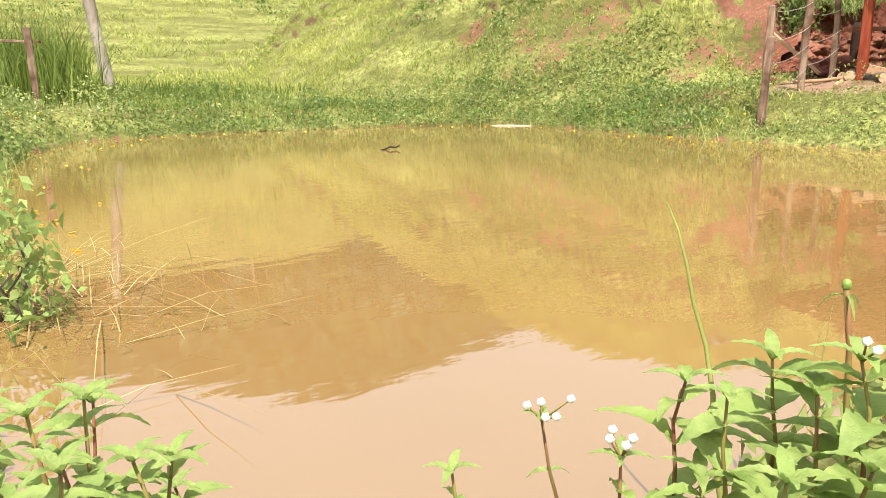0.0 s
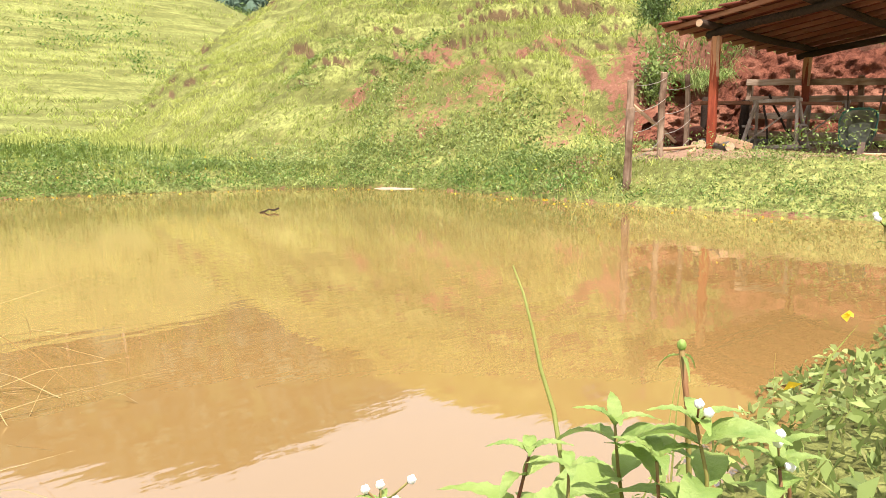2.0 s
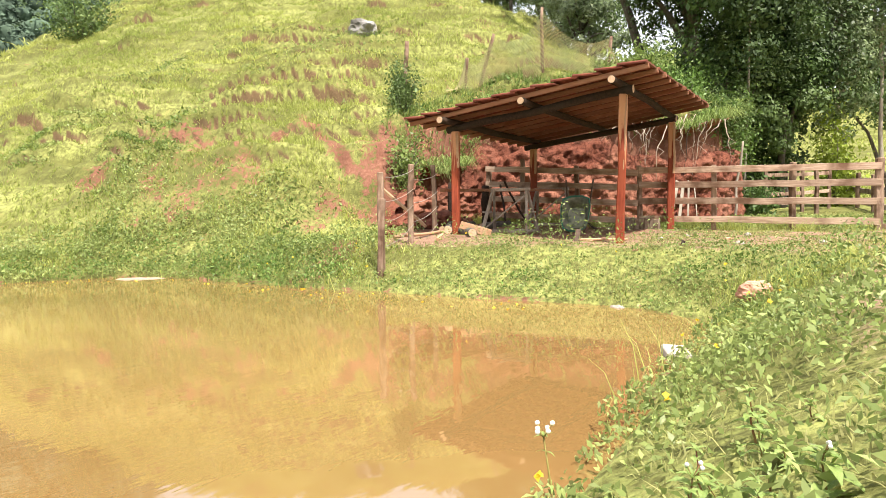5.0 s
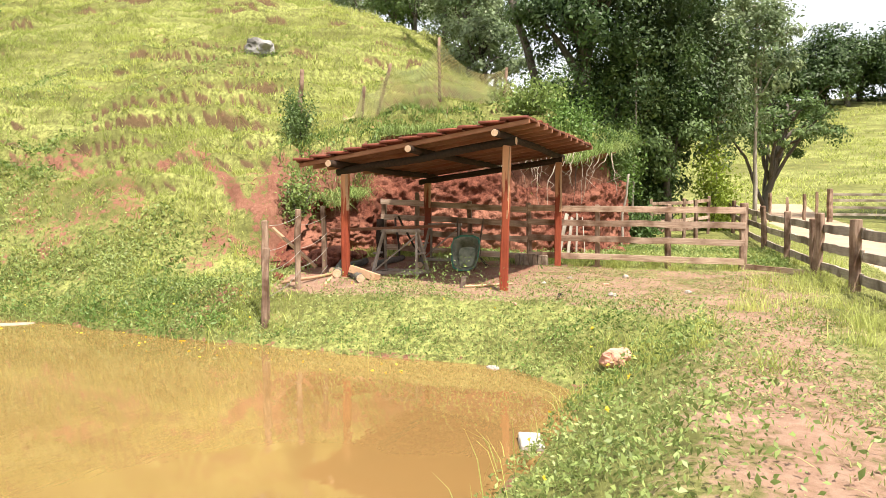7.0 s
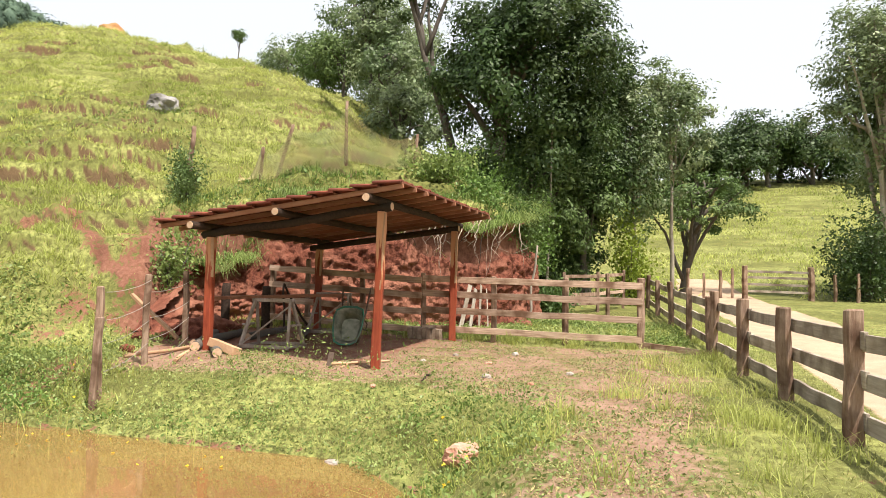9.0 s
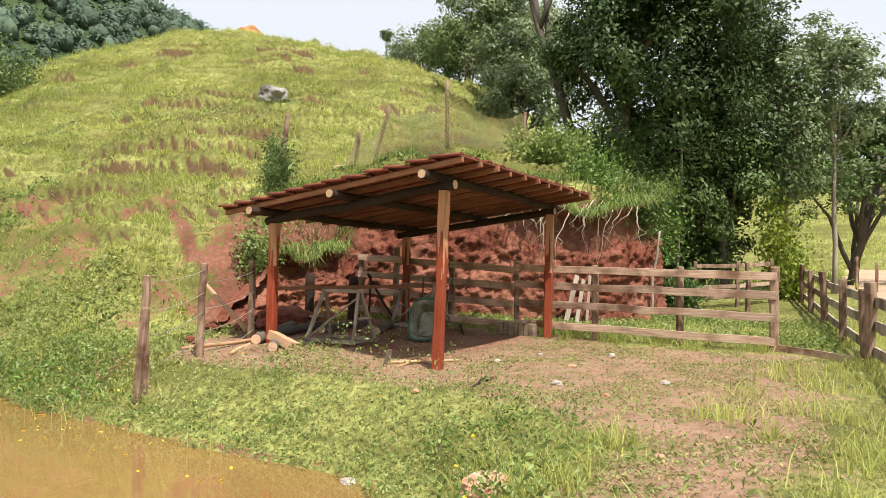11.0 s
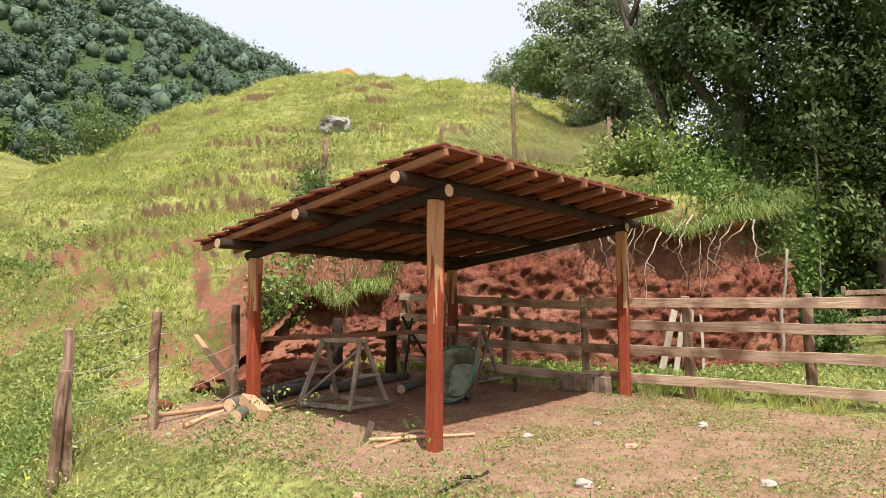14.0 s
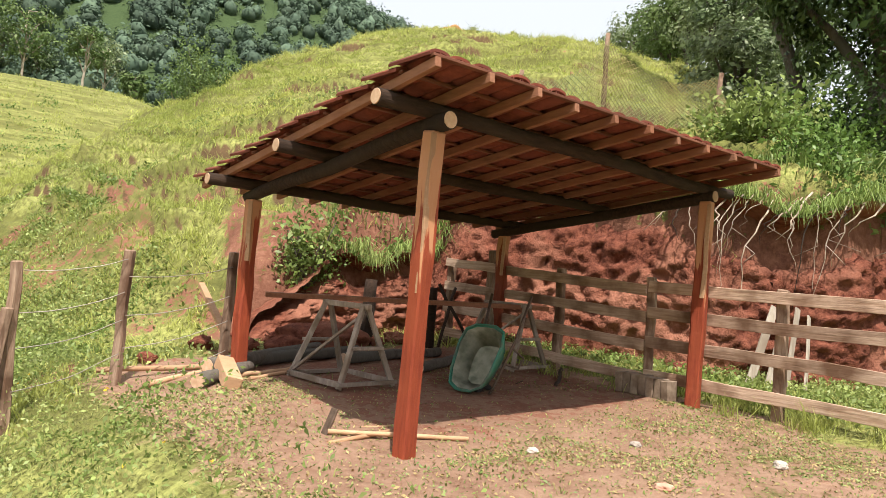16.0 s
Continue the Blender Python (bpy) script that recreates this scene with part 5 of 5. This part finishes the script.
root, pdv = on_ground(rng, 130000, -15, 0.5, -2.4, 14, lambda x, y, z, e, w, r, pd: (pd > -0.15) * sstep(1.3, 0.2, pd + 0.5 * fnoise(x, y, 0.8, 101)) * np.where((y > 4) & (x > -10.5) | (x > -4.2) & (x < -2.2), 1.0, 0.0) * sstep(-0.25, 0.1, fnoise(x, y, 1.2, 102)))
c = root.copy()
c[:, 2] = np.maximum(c[:, 2], WATER) + (0.10 + 0.40 * np.clip(0.4 + fnoise(c[:, 0], c[:, 1], 1.0, 103), 0, 1)) * rng.random(len(c)) ** 0.6
v, f = leaf_cloud(rng, c, np.where(c[:, 1] > 4, 0.062, 0.042), 0.3, 0.42)
stuff("shore_weeds", "taller dark green weeds crowding the water's edge", "weeds", v, f, M_BUSHLEAF)
# weeds at the hill's foot and in patches on the slope
root, _ = on_ground(rng, 120000, -6, 9, 3.5, 17, lambda x, y, z, e, w, r, pd: (pd > 0.8) * (z < 7.0) * np.maximum(sstep(0.55, 0.2, e), 0.35 * (fnoise(x, y, 1.3, 121) > 0.05)) * sstep(-0.05, 0.25, fnoise(x, y, 0.5, 75)) * (0.25 + 0.75 * sstep(4.5, 2.5, z)) * sstep(0.8, 0.3, w))
c = root.copy()
c[:, 2] += 0.22 * rng.random(len(c)) * np.clip(0.6 + fnoise(c[:, 0], c[:, 1], 1.0, 76), 0.2, 1.2)
v, f = leaf_cloud(rng, c, 0.075, 0.4, 0.45)
stuff("slope_weeds", "leafy green weeds on the lower hillside", "weeds", v, f, M_LEAF)
# grass of the hill, longer in strips along the cattle steps
root, _ = on_ground(rng, 33000, -9, 26, 3, 30, lambda x, y, z, e, w, r, pd: (pd > 0.3) * np.maximum(sstep(0.5, 0.12, e), 0.3 * (fnoise(x, y, 1.4, 120) > 0.0)) * sstep(0.7, 0.2, w) * sstep(-0.45, 0.1, fnoise(x, y, 0.8, 77)))
tuft = rng.uniform(0.5, 1.5, len(root)) * np.clip(1 + 0.9 * fnoise(root[:, 0], root[:, 1], 0.5, 88), 0.5, 1.7)
blades = 12
spot = np.repeat(root, blades, axis=0)
size = np.repeat(tuft, blades)
spot[:, :2] += rng.normal(size=(len(spot), 2)) * 0.085 * size[:, None]
spot[:, 2] = terrain(spot[:, 0], spot[:, 1])[0] - 0.01
v, f = blade_cloud(rng, spot, 0.115 * size, 0.022, 1.2)
stuff("hill_grass", "bright yellow-green pasture grass on the hillside", "grass", v, f, M_GRASS)
# clumps of grass on the far pastures
root, _ = on_ground(rng, 15000, -30, 40, 27, 97, lambda x, y, z, e, w, r, pd: (z < 26) * sstep(-0.3, 0.2, fnoise(x, y, 0.25, 111)) * sstep(110, 40, y))
east, _ = on_ground(rng, 9000, 22, 76, -42, 6, lambda x, y, z, e, w, r, pd: (r < 0.2) * sstep(-0.3, 0.2, fnoise(x, y, 0.25, 112)))
root = np.concatenate([root, east])
spot = np.repeat(root, 5, axis=0)
spot[:, :2] += rng.normal(size=(len(spot), 2)) * 0.22
v, f = blade_cloud(rng, spot, 0.24, 0.07, 1.3)
stuff("pasture_clumps", "tussocks of pasture grass on the far slopes", "grass", v, f, M_GRASS)
root, _ = on_ground(rng, 2600, -30, 12, 19, 80, lambda x, y, z, e, w, r, pd: (hill_height(x, y) < 1) * (fnoise(x, y, 0.12, 113) > 0.22))
c = np.repeat(root, 14, axis=0) + rng.normal(size=(len(root) * 14, 3)) * np.array([0.4, 0.4, 0.12]) + np.array([0, 0, 0.15])
v, f = leaf_cloud(rng, c, 0.17, 0.4, 0.45)
stuff("pasture_scrub", "low dark scrub in the damp hollow of the far pasture", "scrub", v, f, M_BUSHLEAF)
# short grass of the yard and the near bank
root, _ = on_ground(rng, 120000, -14, 13, -8, 6, lambda x, y, z, e, w, r, pd: (pd > 0.15) * sstep(0.8, 0.25, e) * (0.06 + 0.94 * sstep(0.62, 0.2, w + 0.5 * fnoise(x, y, 1.2, 78))) * sstep(0.6, 0.2, r) * near_track(x, y) * (z < 2))
v, f = blade_cloud(rng, root, 0.042, 0.010, 1.7)
stuff("yard_grass", "short trampled grass of the yard", "grass", v, f, M_DRYGRASS)
# fallen leaves and small low weeds on the worn yard
root, _ = on_ground(rng, 170000, -6.5, 4.2, -5, 3, lambda x, y, z, e, w, r, pd: (pd > 0.8) * sstep(0.25, 0.5, w) * (0.25 + 0.75 * (fnoise(x, y, 1.5, 79) > 0)) * np.where((x > 0.3) & (y > 0.3), 0.10, 1))
root[:, 2] += 0.012
v, f = leaf_cloud(rng, root, 0.024, 0.7, 0.42, 0.5)
k = len(f) * 2 // 5
stuff("fallen_leaves", "dry tan leaves strewn on the worn earth", "leaf litter", v[: 4 * k], f[:k], M_STRAW)
stuff("low_weeds", "tiny green weeds on the worn earth", "weeds", v[4 * k:], f[: len(f) - k], M_LEAF)
# grass and weeds hanging over the lip of the red bank
k = rng.integers(0, len(FP), 9000)
k = k[(FP[k, 0] > 2.9) & (FP[k, 0] < 13.5)]
off = rng.uniform(-0.25, 1.3, len(k))
px, py = FP[k, 0] + FN[k, 0] * off, FP[k, 1] + FN[k, 1] * off
pz = np.where(off < 0.45, z_top[k] + 0.05, terrain(px, py)[0])
pz = np.maximum(pz, z_top[k] - 0.05)
v, f = blade_cloud(rng, np.stack([px, py, pz], 1), 0.26, 0.02, 0.8)
v = v.reshape(-1, 5, 3)
out = np.where(off < 0.3, 1.0, 0.2)[:, None]
v[:, 2:4, :2] -= FN[k][:, None, :] * out[:, None, :] * 0.10
v[:, 4, :2] -= FN[k][:, None, :][:, 0] * out * 0.22
v[:, 4, 2] -= out[:, 0] * 0.34
stuff("lip_grass", "long green grass hanging over the lip of the red bank", "grass", v.reshape(-1, 3), f, M_LEAF)
c = np.stack([px, py, pz + 0.12 * rng.random(len(k))], 1) + rng.normal(size=(len(k), 3)) * 0.05
v, f = leaf_cloud(rng, c[off > 0.0], 0.10, 0.4, 0.42)
stuff("lip_weeds", "leafy weeds along the top of the red bank", "weeds", v, f, M_BUSHLEAF)
root, _ = on_ground(rng, 26000, 4.45, 9.5, -5.0, 4.6, lambda x, y, z, e, w, r, pd: (z < 1.0) * sstep(0.9, 0.5, e) * (0.4 + 0.6 * (fnoise(x, y, 1.4, 95) > -0.1)))
root[:, 2] += 0.16 * rng.random(len(root))
v, f = leaf_cloud(rng, root, 0.065, 0.4, 0.45)
stuff("strip_weeds", "bright low leafy weeds between fence and red bank", "weeds", v, f, M_LEAF)
# taller tufts by fence feet and in the yard
cs = np.concatenate([np.stack([rng.uniform(3.9, 4.9, 60), rng.uniform(-4.3, 4, 60)], 1), np.stack([rng.uniform(-8, 12, 90), -5.5 + rng.normal(size=90) * 0.25], 1),
                     np.stack([rng.uniform(-5, 3, 40), rng.uniform(-5.2, -3.6, 40)], 1), np.stack([rng.uniform(4.5, 7.5, 90), rng.uniform(-5, 3.5, 90)], 1), np.stack([rng.uniform(-4.5, -2.5, 30), rng.uniform(-3.4, -2.0, 30)], 1)])
pts = np.repeat(cs[::2], 60, axis=0) + rng.normal(size=(len(cs[::2]) * 60, 2)) * 0.12
pts = pts[(np.hypot(pts[:, 0] + 8, pts[:, 1] + 4.6) > 0.7)]
z = terrain(pts[:, 0], pts[:, 1])[0]
v, f = blade_cloud(rng, np.stack([pts[:, 0], pts[:, 1], z], 1), 0.17, 0.011, 1.0)
stuff("grass_tufts", "longer green grass tufts at the feet of the fences", "grass", v, f, M_GRASS)
# marsh reeds and tall grass of the far bank
n = 6000
x, y = np.concatenate([rng.normal(-11.6, 1.3, n // 2), rng.normal(-8.0, 2.0, n // 2)]), np.concatenate([rng.normal(18.5, 1.4, n // 2), rng.normal(16.5, 1.5, n // 2)])
v, f = blade_cloud(rng, np.stack([x, y, terrain(x, y)[0]], 1), np.where(x < -9.6, 1.5, 0.3), 0.025, 0.5)
stuff("marsh_reeds", "tall green reeds in the marsh beyond the pond", "reeds", v, f, M_REED)
# grass stalks at the water's edge, standing and fallen
root, pdv = on_ground(rng, 5000, -13, -1.5, -2.6, 11.5, lambda x, y, z, e, w, r, pd: (np.abs(pd) < 0.25) * 0.7 * (fnoise(x, y, 0.6, 81) > -0.1) * near_track(x, y))
root[:, 2] = np.maximum(root[:, 2], WATER - 0.02)
v, f = blade_cloud(rng, root, 0.3, 0.009, 0.5)
stuff("shore_grass", "thin grass stalks at the water's edge", "grass", v, f, M_GRASS)
n = 200
root = np.stack([rng.normal(-11.62, 0.22, n), rng.normal(0.3, 0.55, n), np.full(n, WATER + 0.005)], 1)
v, f = blade_cloud(rng, root, 0.15, 0.006, 2.4)
v[:, 2] = WATER + np.clip(v[:, 2] - WATER, 0, 0.3) * 0.45
stuff("drowned_grass", "dry straw-coloured grass stalks fallen into the pond", "grass", v, f, M_STRAW)
# yellowed leaves floating off the far bank
root, pdv = on_ground(rng, 9000, -12, -1.5, 0, 11.5, lambda x, y, z, e, w, r, pd: (pd < -0.03) * sstep(-1.3, -0.1, pd) * 0.13)
root[:, 2] = WATER + 0.004
v, f = leaf_cloud(rng, root, 0.045, 0.96, 0.6)
v[:, 2] = np.maximum(v[:, 2], WATER + 0.002)
stuff("floating_leaves", "yellowed leaves floating along the far water's edge", "leaf litter", v, f, M_YELLOW)
# yellow flowers among the weeds
root, pdv = on_ground(rng, 2600, -13, -1.5, -2.6, 12, lambda x, y, z, e, w, r, pd: (pd > 0.0) * (pd < 1.3) * 0.10 * near_track(x, y))
root[:, 2] = np.maximum(root[:, 2], WATER) + 0.26
v, f = leaf_cloud(rng, np.repeat(root, 3, axis=0) + rng.normal(size=(len(root) * 3, 3)) * 0.006, 0.03, 0.7, 0.8)
stuff("yellow_flowers", "small yellow flowers among the bank weeds", "flowers", v, f, M_YELLOW)


# far woods on the mountains: one lumpy crown for each tree, edged with sprays of leaves, all in the haze-tinted colour
def woods(name, label, rng, n, x0, x1, y0, y1, size, test):
    b = bmesh.new()
    bmesh.ops.create_icosphere(b, subdivisions=1, radius=1.0)
    ball = np.array([v.co[:] for v in b.verts])
    tri = np.array([[v.index for v in fc.verts] for fc in b.faces])
    b.free()
    x, y = rng.uniform(x0, x1, n * 4), rng.uniform(y0, y1, n * 4)
    z, _, _, _, fo, _ = terrain(x, y)
    k = np.where(test(x, y, z, fo))[0][:n]
    s = size * rng.uniform(0.55, 1.35, len(k))
    lump = 1 + 0.24 * rng.normal(size=(len(k), len(ball))).clip(-1.6, 1.6)
    tall = rng.uniform(0.8, 1.35, len(k))
    crowns = 0.62 * ball[None] * lump[:, :, None] * s[:, None, None] * np.stack([np.ones(len(k)), np.ones(len(k)), tall], 1)[:, None, :]
    crowns += np.stack([x[k], y[k], z[k] + s * 0.5], 1)[:, None, :]
    f = (tri[None] + (np.arange(len(k)) * len(ball))[:, None, None]).reshape(-1, 3)
    stuff(name, label, "woods", crowns.reshape(-1, 3), f, M_HAZELEAF)
    d = rng.normal(size=(len(k), 58, 3))
    d /= np.linalg.norm(d, axis=2)[:, :, None]
    d[:, :, 2] = np.abs(d[:, :, 2])
    c = np.stack([x[k], y[k], z[k] + s * 0.55], 1)[:, None, :] + d * s[:, None, None] * rng.uniform(0.55, 1.08, (len(k), 58, 1))
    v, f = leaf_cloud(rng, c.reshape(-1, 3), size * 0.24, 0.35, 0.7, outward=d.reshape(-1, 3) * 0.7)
    return stuff(name + "_leaves", "leafy sprays of the forest's crowns", "woods", v, f, M_HAZELEAF)


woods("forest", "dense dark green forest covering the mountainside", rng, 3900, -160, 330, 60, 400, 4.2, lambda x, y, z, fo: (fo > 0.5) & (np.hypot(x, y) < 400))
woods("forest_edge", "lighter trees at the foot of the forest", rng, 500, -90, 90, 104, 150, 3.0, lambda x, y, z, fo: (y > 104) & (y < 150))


# ---- plants close to the water where the walk starts ----
def leaf_mesh(length, width, teeth, name):
    """A pointed oval leaf with a toothed edge, folded along its midrib and drooping."""
    b = bmesh.new()
    n = 12
    mid, lef, rig = [], [], []
    for i in range(n + 1):
        t = i / n
        w = width * math.sin(math.pi * t ** 0.75) ** 0.8 * 0.5 if 0 < i < n else 0.002
        w *= 1 + (teeth if i % 2 else -teeth)
        z = -0.34 * length * t * t + 0.10 * length * math.sin(math.pi * t)
        mid.append(b.verts.new((0, length * t, z)))
        lef.append(b.verts.new((-w, length * (t - 0.01), z + w * 0.38 + 0.0012 * (-1) ** i)))
        rig.append(b.verts.new((w, length * (t - 0.01), z + w * 0.38 - 0.0012 * (-1) ** i)))
    for i in range(n):
        b.faces.new((lef[i], mid[i], mid[i + 1], lef[i + 1])).smooth = True
        b.faces.new((mid[i], rig[i], rig[i + 1], mid[i + 1])).smooth = True
    me = bpy.data.meshes.new(name)
    b.to_mesh(me)
    b.free()
    me.materials.append(M_PLANT)
    return me


LEAVES = [leaf_mesh(0.10, 0.040, 0.03, "toothed_leaf"), leaf_mesh(0.08, 0.027, 0.02, "narrow_leaf"), leaf_mesh(0.105, 0.052, 0.035, "broad_leaf")]


def weed(root, top, pairs, kind, seed, label, scale=1.0, flowers=0, start=0.42):
    rd = random.Random(seed)
    t = thing("weed_plant", label, "plant", "bank plants", Matrix.Translation(root))
    pts = bent((0, 0, -0.08), Vector(top) - Vector(root), 0, 7, 0.03, seed)
    part("stem", tube(pts, [0.0055 - 0.0005 * k for k in range(8)], 7), M_STEM, t, "thin reddish stem")
    for i in range(pairs):
        s = start + (1 - start) * (i + 0.5) / pairs
        k = min(6, int(s * 7))
        p = pts[k].lerp(pts[k + 1], s * 7 - k)
        a = 90 * i + rd.uniform(-25, 25)
        size = scale * rd.uniform(0.8, 1.2) * (0.65 if i == pairs - 1 else 0.85)
        for side in (0, 180):
            m = Matrix.Translation(p) @ pose(0, 0, 0, 0, 0, a + side + rd.uniform(-15, 15)) @ pose(0, 0, 0, rd.uniform(-5, 35), rd.uniform(-15, 15), 0) @ Matrix.Scale(size, 4)
            shared("leaf", LEAVES[kind], m, t)
    tip = pts[-1]
    for side in range(4):
        m = Matrix.Translation(tip) @ pose(0, 0, 0, 0, 0, 90 * side + 40) @ pose(0, 0, 0, 32 + rd.uniform(-14, 14), 0, 0) @ Matrix.Scale(scale * 0.62, 4)
        shared("leaf", LEAVES[1], m, t)
    for i in range(flowers):
        b = bmesh.new()
        bmesh.ops.create_icosphere(b, subdivisions=2, radius=0.006)
        for v in b.verts:
            v.co *= 1 + 0.25 * noise.noise(v.co * 300)
        off = Vector((rd.uniform(-0.03, 0.03), rd.uniform(-0.03, 0.03), rd.uniform(0.015, 0.04)))
        b.transform(Matrix.Translation(tip + off))
        part("flower_head", b, M_WHITE, t, "fluffy white flower head")
        part("flower_stalk", tube([tip, tip + off], [0.0015, 0.0015], 5), M_STEM, t)
    return t


def rooted(top, dx, dy):
    x, y = top[0] + dx, top[1] + dy
    return (x, y, min(ground_z(x, y), top[2] - 0.12))


RED, TALL, FLW = "leafy green weed with a reddish stem on the pond's bank", "broad-leaved toothed weed at the water's edge", "slender weed with small white flower heads"
for i, (top, kind, pairs, sc, fl) in enumerate((
        ((-11.105, -2.135, -0.27), 0, 4, 1.0, 0), ((-11.117, -2.207, -0.262), 2, 4, 0.9, 0), ((-10.994, -2.19, -0.245), 2, 5, 1.05, 0), ((-11.02, -2.268, -0.261), 0, 5, 1.1, 0),
        ((-10.986, -2.30, -0.213), 2, 5, 1.1, 2), ((-11.181, -2.327, -0.30), 0, 4, 1.0, 0), ((-11.15, -2.20, -0.37), 1, 4, 1.0, 0), ((-11.253, -2.012, -0.336), 1, 2, 0.6, 5),
        ((-11.223, -2.132, -0.349), 0, 3, 0.75, 4), ((-11.397, -1.997, -0.376), 1, 3, 0.75, 0), ((-11.78, -1.66, -0.305), 0, 4, 1.0, 0), ((-11.834, -1.80, -0.31), 2, 4, 0.9, 0),
        ((-11.77, -1.82, -0.36), 0, 4, 1.0, 0), ((-11.573, -1.968, -0.40), 1, 3, 0.6, 0), ((-11.06, -2.36, -0.31), 2, 4, 1.0, 0), ((-10.93, -2.38, -0.26), 0, 4, 1.0, 3),
        ((-10.859, -2.355, -0.27), 1, 4, 1.0, 0), ((-10.35, -2.50, -0.22), 2, 5, 0.9, 4), ((-10.148, -2.60, -0.16), 0, 5, 1.0, 5), ((-10.5, -2.62, -0.25), 2, 5, 1.0, 3),
        ((-10.25, -2.80, -0.17), 2, 5, 1.0, 4), ((-9.8, -2.55, -0.2), 0, 5, 1.0, 3), ((-10.62, -2.52, -0.3), 0, 5, 1.0, 0), ((-9.6, -2.85, -0.15), 2, 5, 1.1, 3), ((-10.0, -2.35, -0.32), 1, 5, 1.1, 0))):
    top = (top[0], top[1], top[2] - (0.03 if i < 17 else 0.02))
    weed(rooted(top, 0.04 * ((i * 7) % 5 - 2), -0.05 + 0.02 * (i % 3)), top, pairs, kind, i, FLW if fl else (TALL if kind == 2 else RED), sc * (1.12 if i < 17 else 1.0), fl)
for i in range(12, 34):
    x, y = -11.2 + 0.07 * i + 0.05 * math.sin(i * 9.1), -2.34 - 0.012 * i + 0.10 * math.sin(i * 5.3)
    top = (x, y, -0.44 + 0.10 * math.sin(i * 3.7) + 0.006 * i)
    weed(rooted(top, 0.03 * ((i * 3) % 5 - 2), -0.03), top, 4, (0, 2, 1)[i % 3], 100 + i, (RED, TALL, RED)[i % 3], 0.75 + 0.1 * (i % 3), 0)
for i, top in enumerate(((-11.86, -1.72, -0.42), (-11.70, -1.75, -0.45), (-11.92, -1.62, -0.36), (-11.66, -1.9, -0.47), (-11.95, -1.85, -0.40))):
    weed(rooted(top, 0.02 * (i % 3 - 1), -0.03), top, 4, (0, 2)[i % 2], 140 + i, RED, 0.85, 0)
for i, top in enumerate(((-11.80, -1.80, -0.27), (-11.86, -1.86, -0.25), (-11.77, -1.93, -0.30), (-11.84, -1.97, -0.27), (-11.72, -1.87, -0.34), (-11.90, -1.78, -0.26))):
    weed(rooted(top, 0.03 * (i % 3 - 1), -0.03), top, 4, (0, 1)[i % 2], 160 + i, RED, 0.95, 0, 0.5)
weed(rooted((-10.097, -2.254, -0.067), -0.05, -0.1), (-10.097, -2.254, -0.067), 5, 1, 40, FLW, 0.5, 6, 0.35)
# a bud on a tall stalk and a long grass blade
bud = thing("bud_stalk", "tall thin stalk with a closed green bud", "plant")
part("stem", tube(bent((-10.9, -2.28, -0.6), (-10.895, -2.228, -0.18), 0, 5, 0.01, 4), [0.004] * 6, 6), M_STEM, bud)
b = bmesh.new()
bmesh.ops.create_icosphere(b, subdivisions=2, radius=0.0065)
b.transform(Matrix.Translation((-10.895, -2.228, -0.175)) @ Matrix.Diagonal((1, 1, 1.3, 1)))
part("bud", b, M_PLANT, bud, "pale green bud")
for k in range(3):
    shared("sepal", LEAVES[1], Matrix.Translation((-10.895, -2.228, -0.19)) @ pose(0, 0, 0, 0, 0, 120 * k + 20) @ pose(0, 0, 0, -20, 0, 0) @ Matrix.Diagonal((0.2, 0.5, 0.5, 1)), bud)
tagged(part("grass_stalk", tube(bent((-11.03, -2.19, -0.6), (-10.929, -1.947, -0.095), -0.05, 8, 0.02, 4), [0.0055 - 0.0005 * k for k in range(9)], 6), M_GRASS), "long arching yellow-green grass stalk over the water", "grass stalk")


# earth heaped behind the sawhorses
boulder("earth_mound", 2.0, 4.5, (0.9, 0.4, 0.26), M_EARTH, "dark heap of loose red earth behind the sawhorses", 6, 0.35)["category"] = "earth heap"
for i, (x, y, s) in enumerate(((0.9, 4.6, 0.16), (1.5, 4.9, 0.22), (2.9, 4.4, 0.14), (3.4, 4.6, 0.2), (0.3, 4.7, 0.18), (-0.5, 4.3, 0.13), (5.3, 3.9, 0.22), (5.9, 2.6, 0.18), (6.4, 1.3, 0.2), (7.2, 0.0, 0.22), (8.4, -1.0, 0.2))):
    boulder("clod", x, y, (s, s * 0.8, s * 0.6), M_EARTH, "clod of red earth fallen from the bank", 11 + 2 * i)["category"] = "clod"
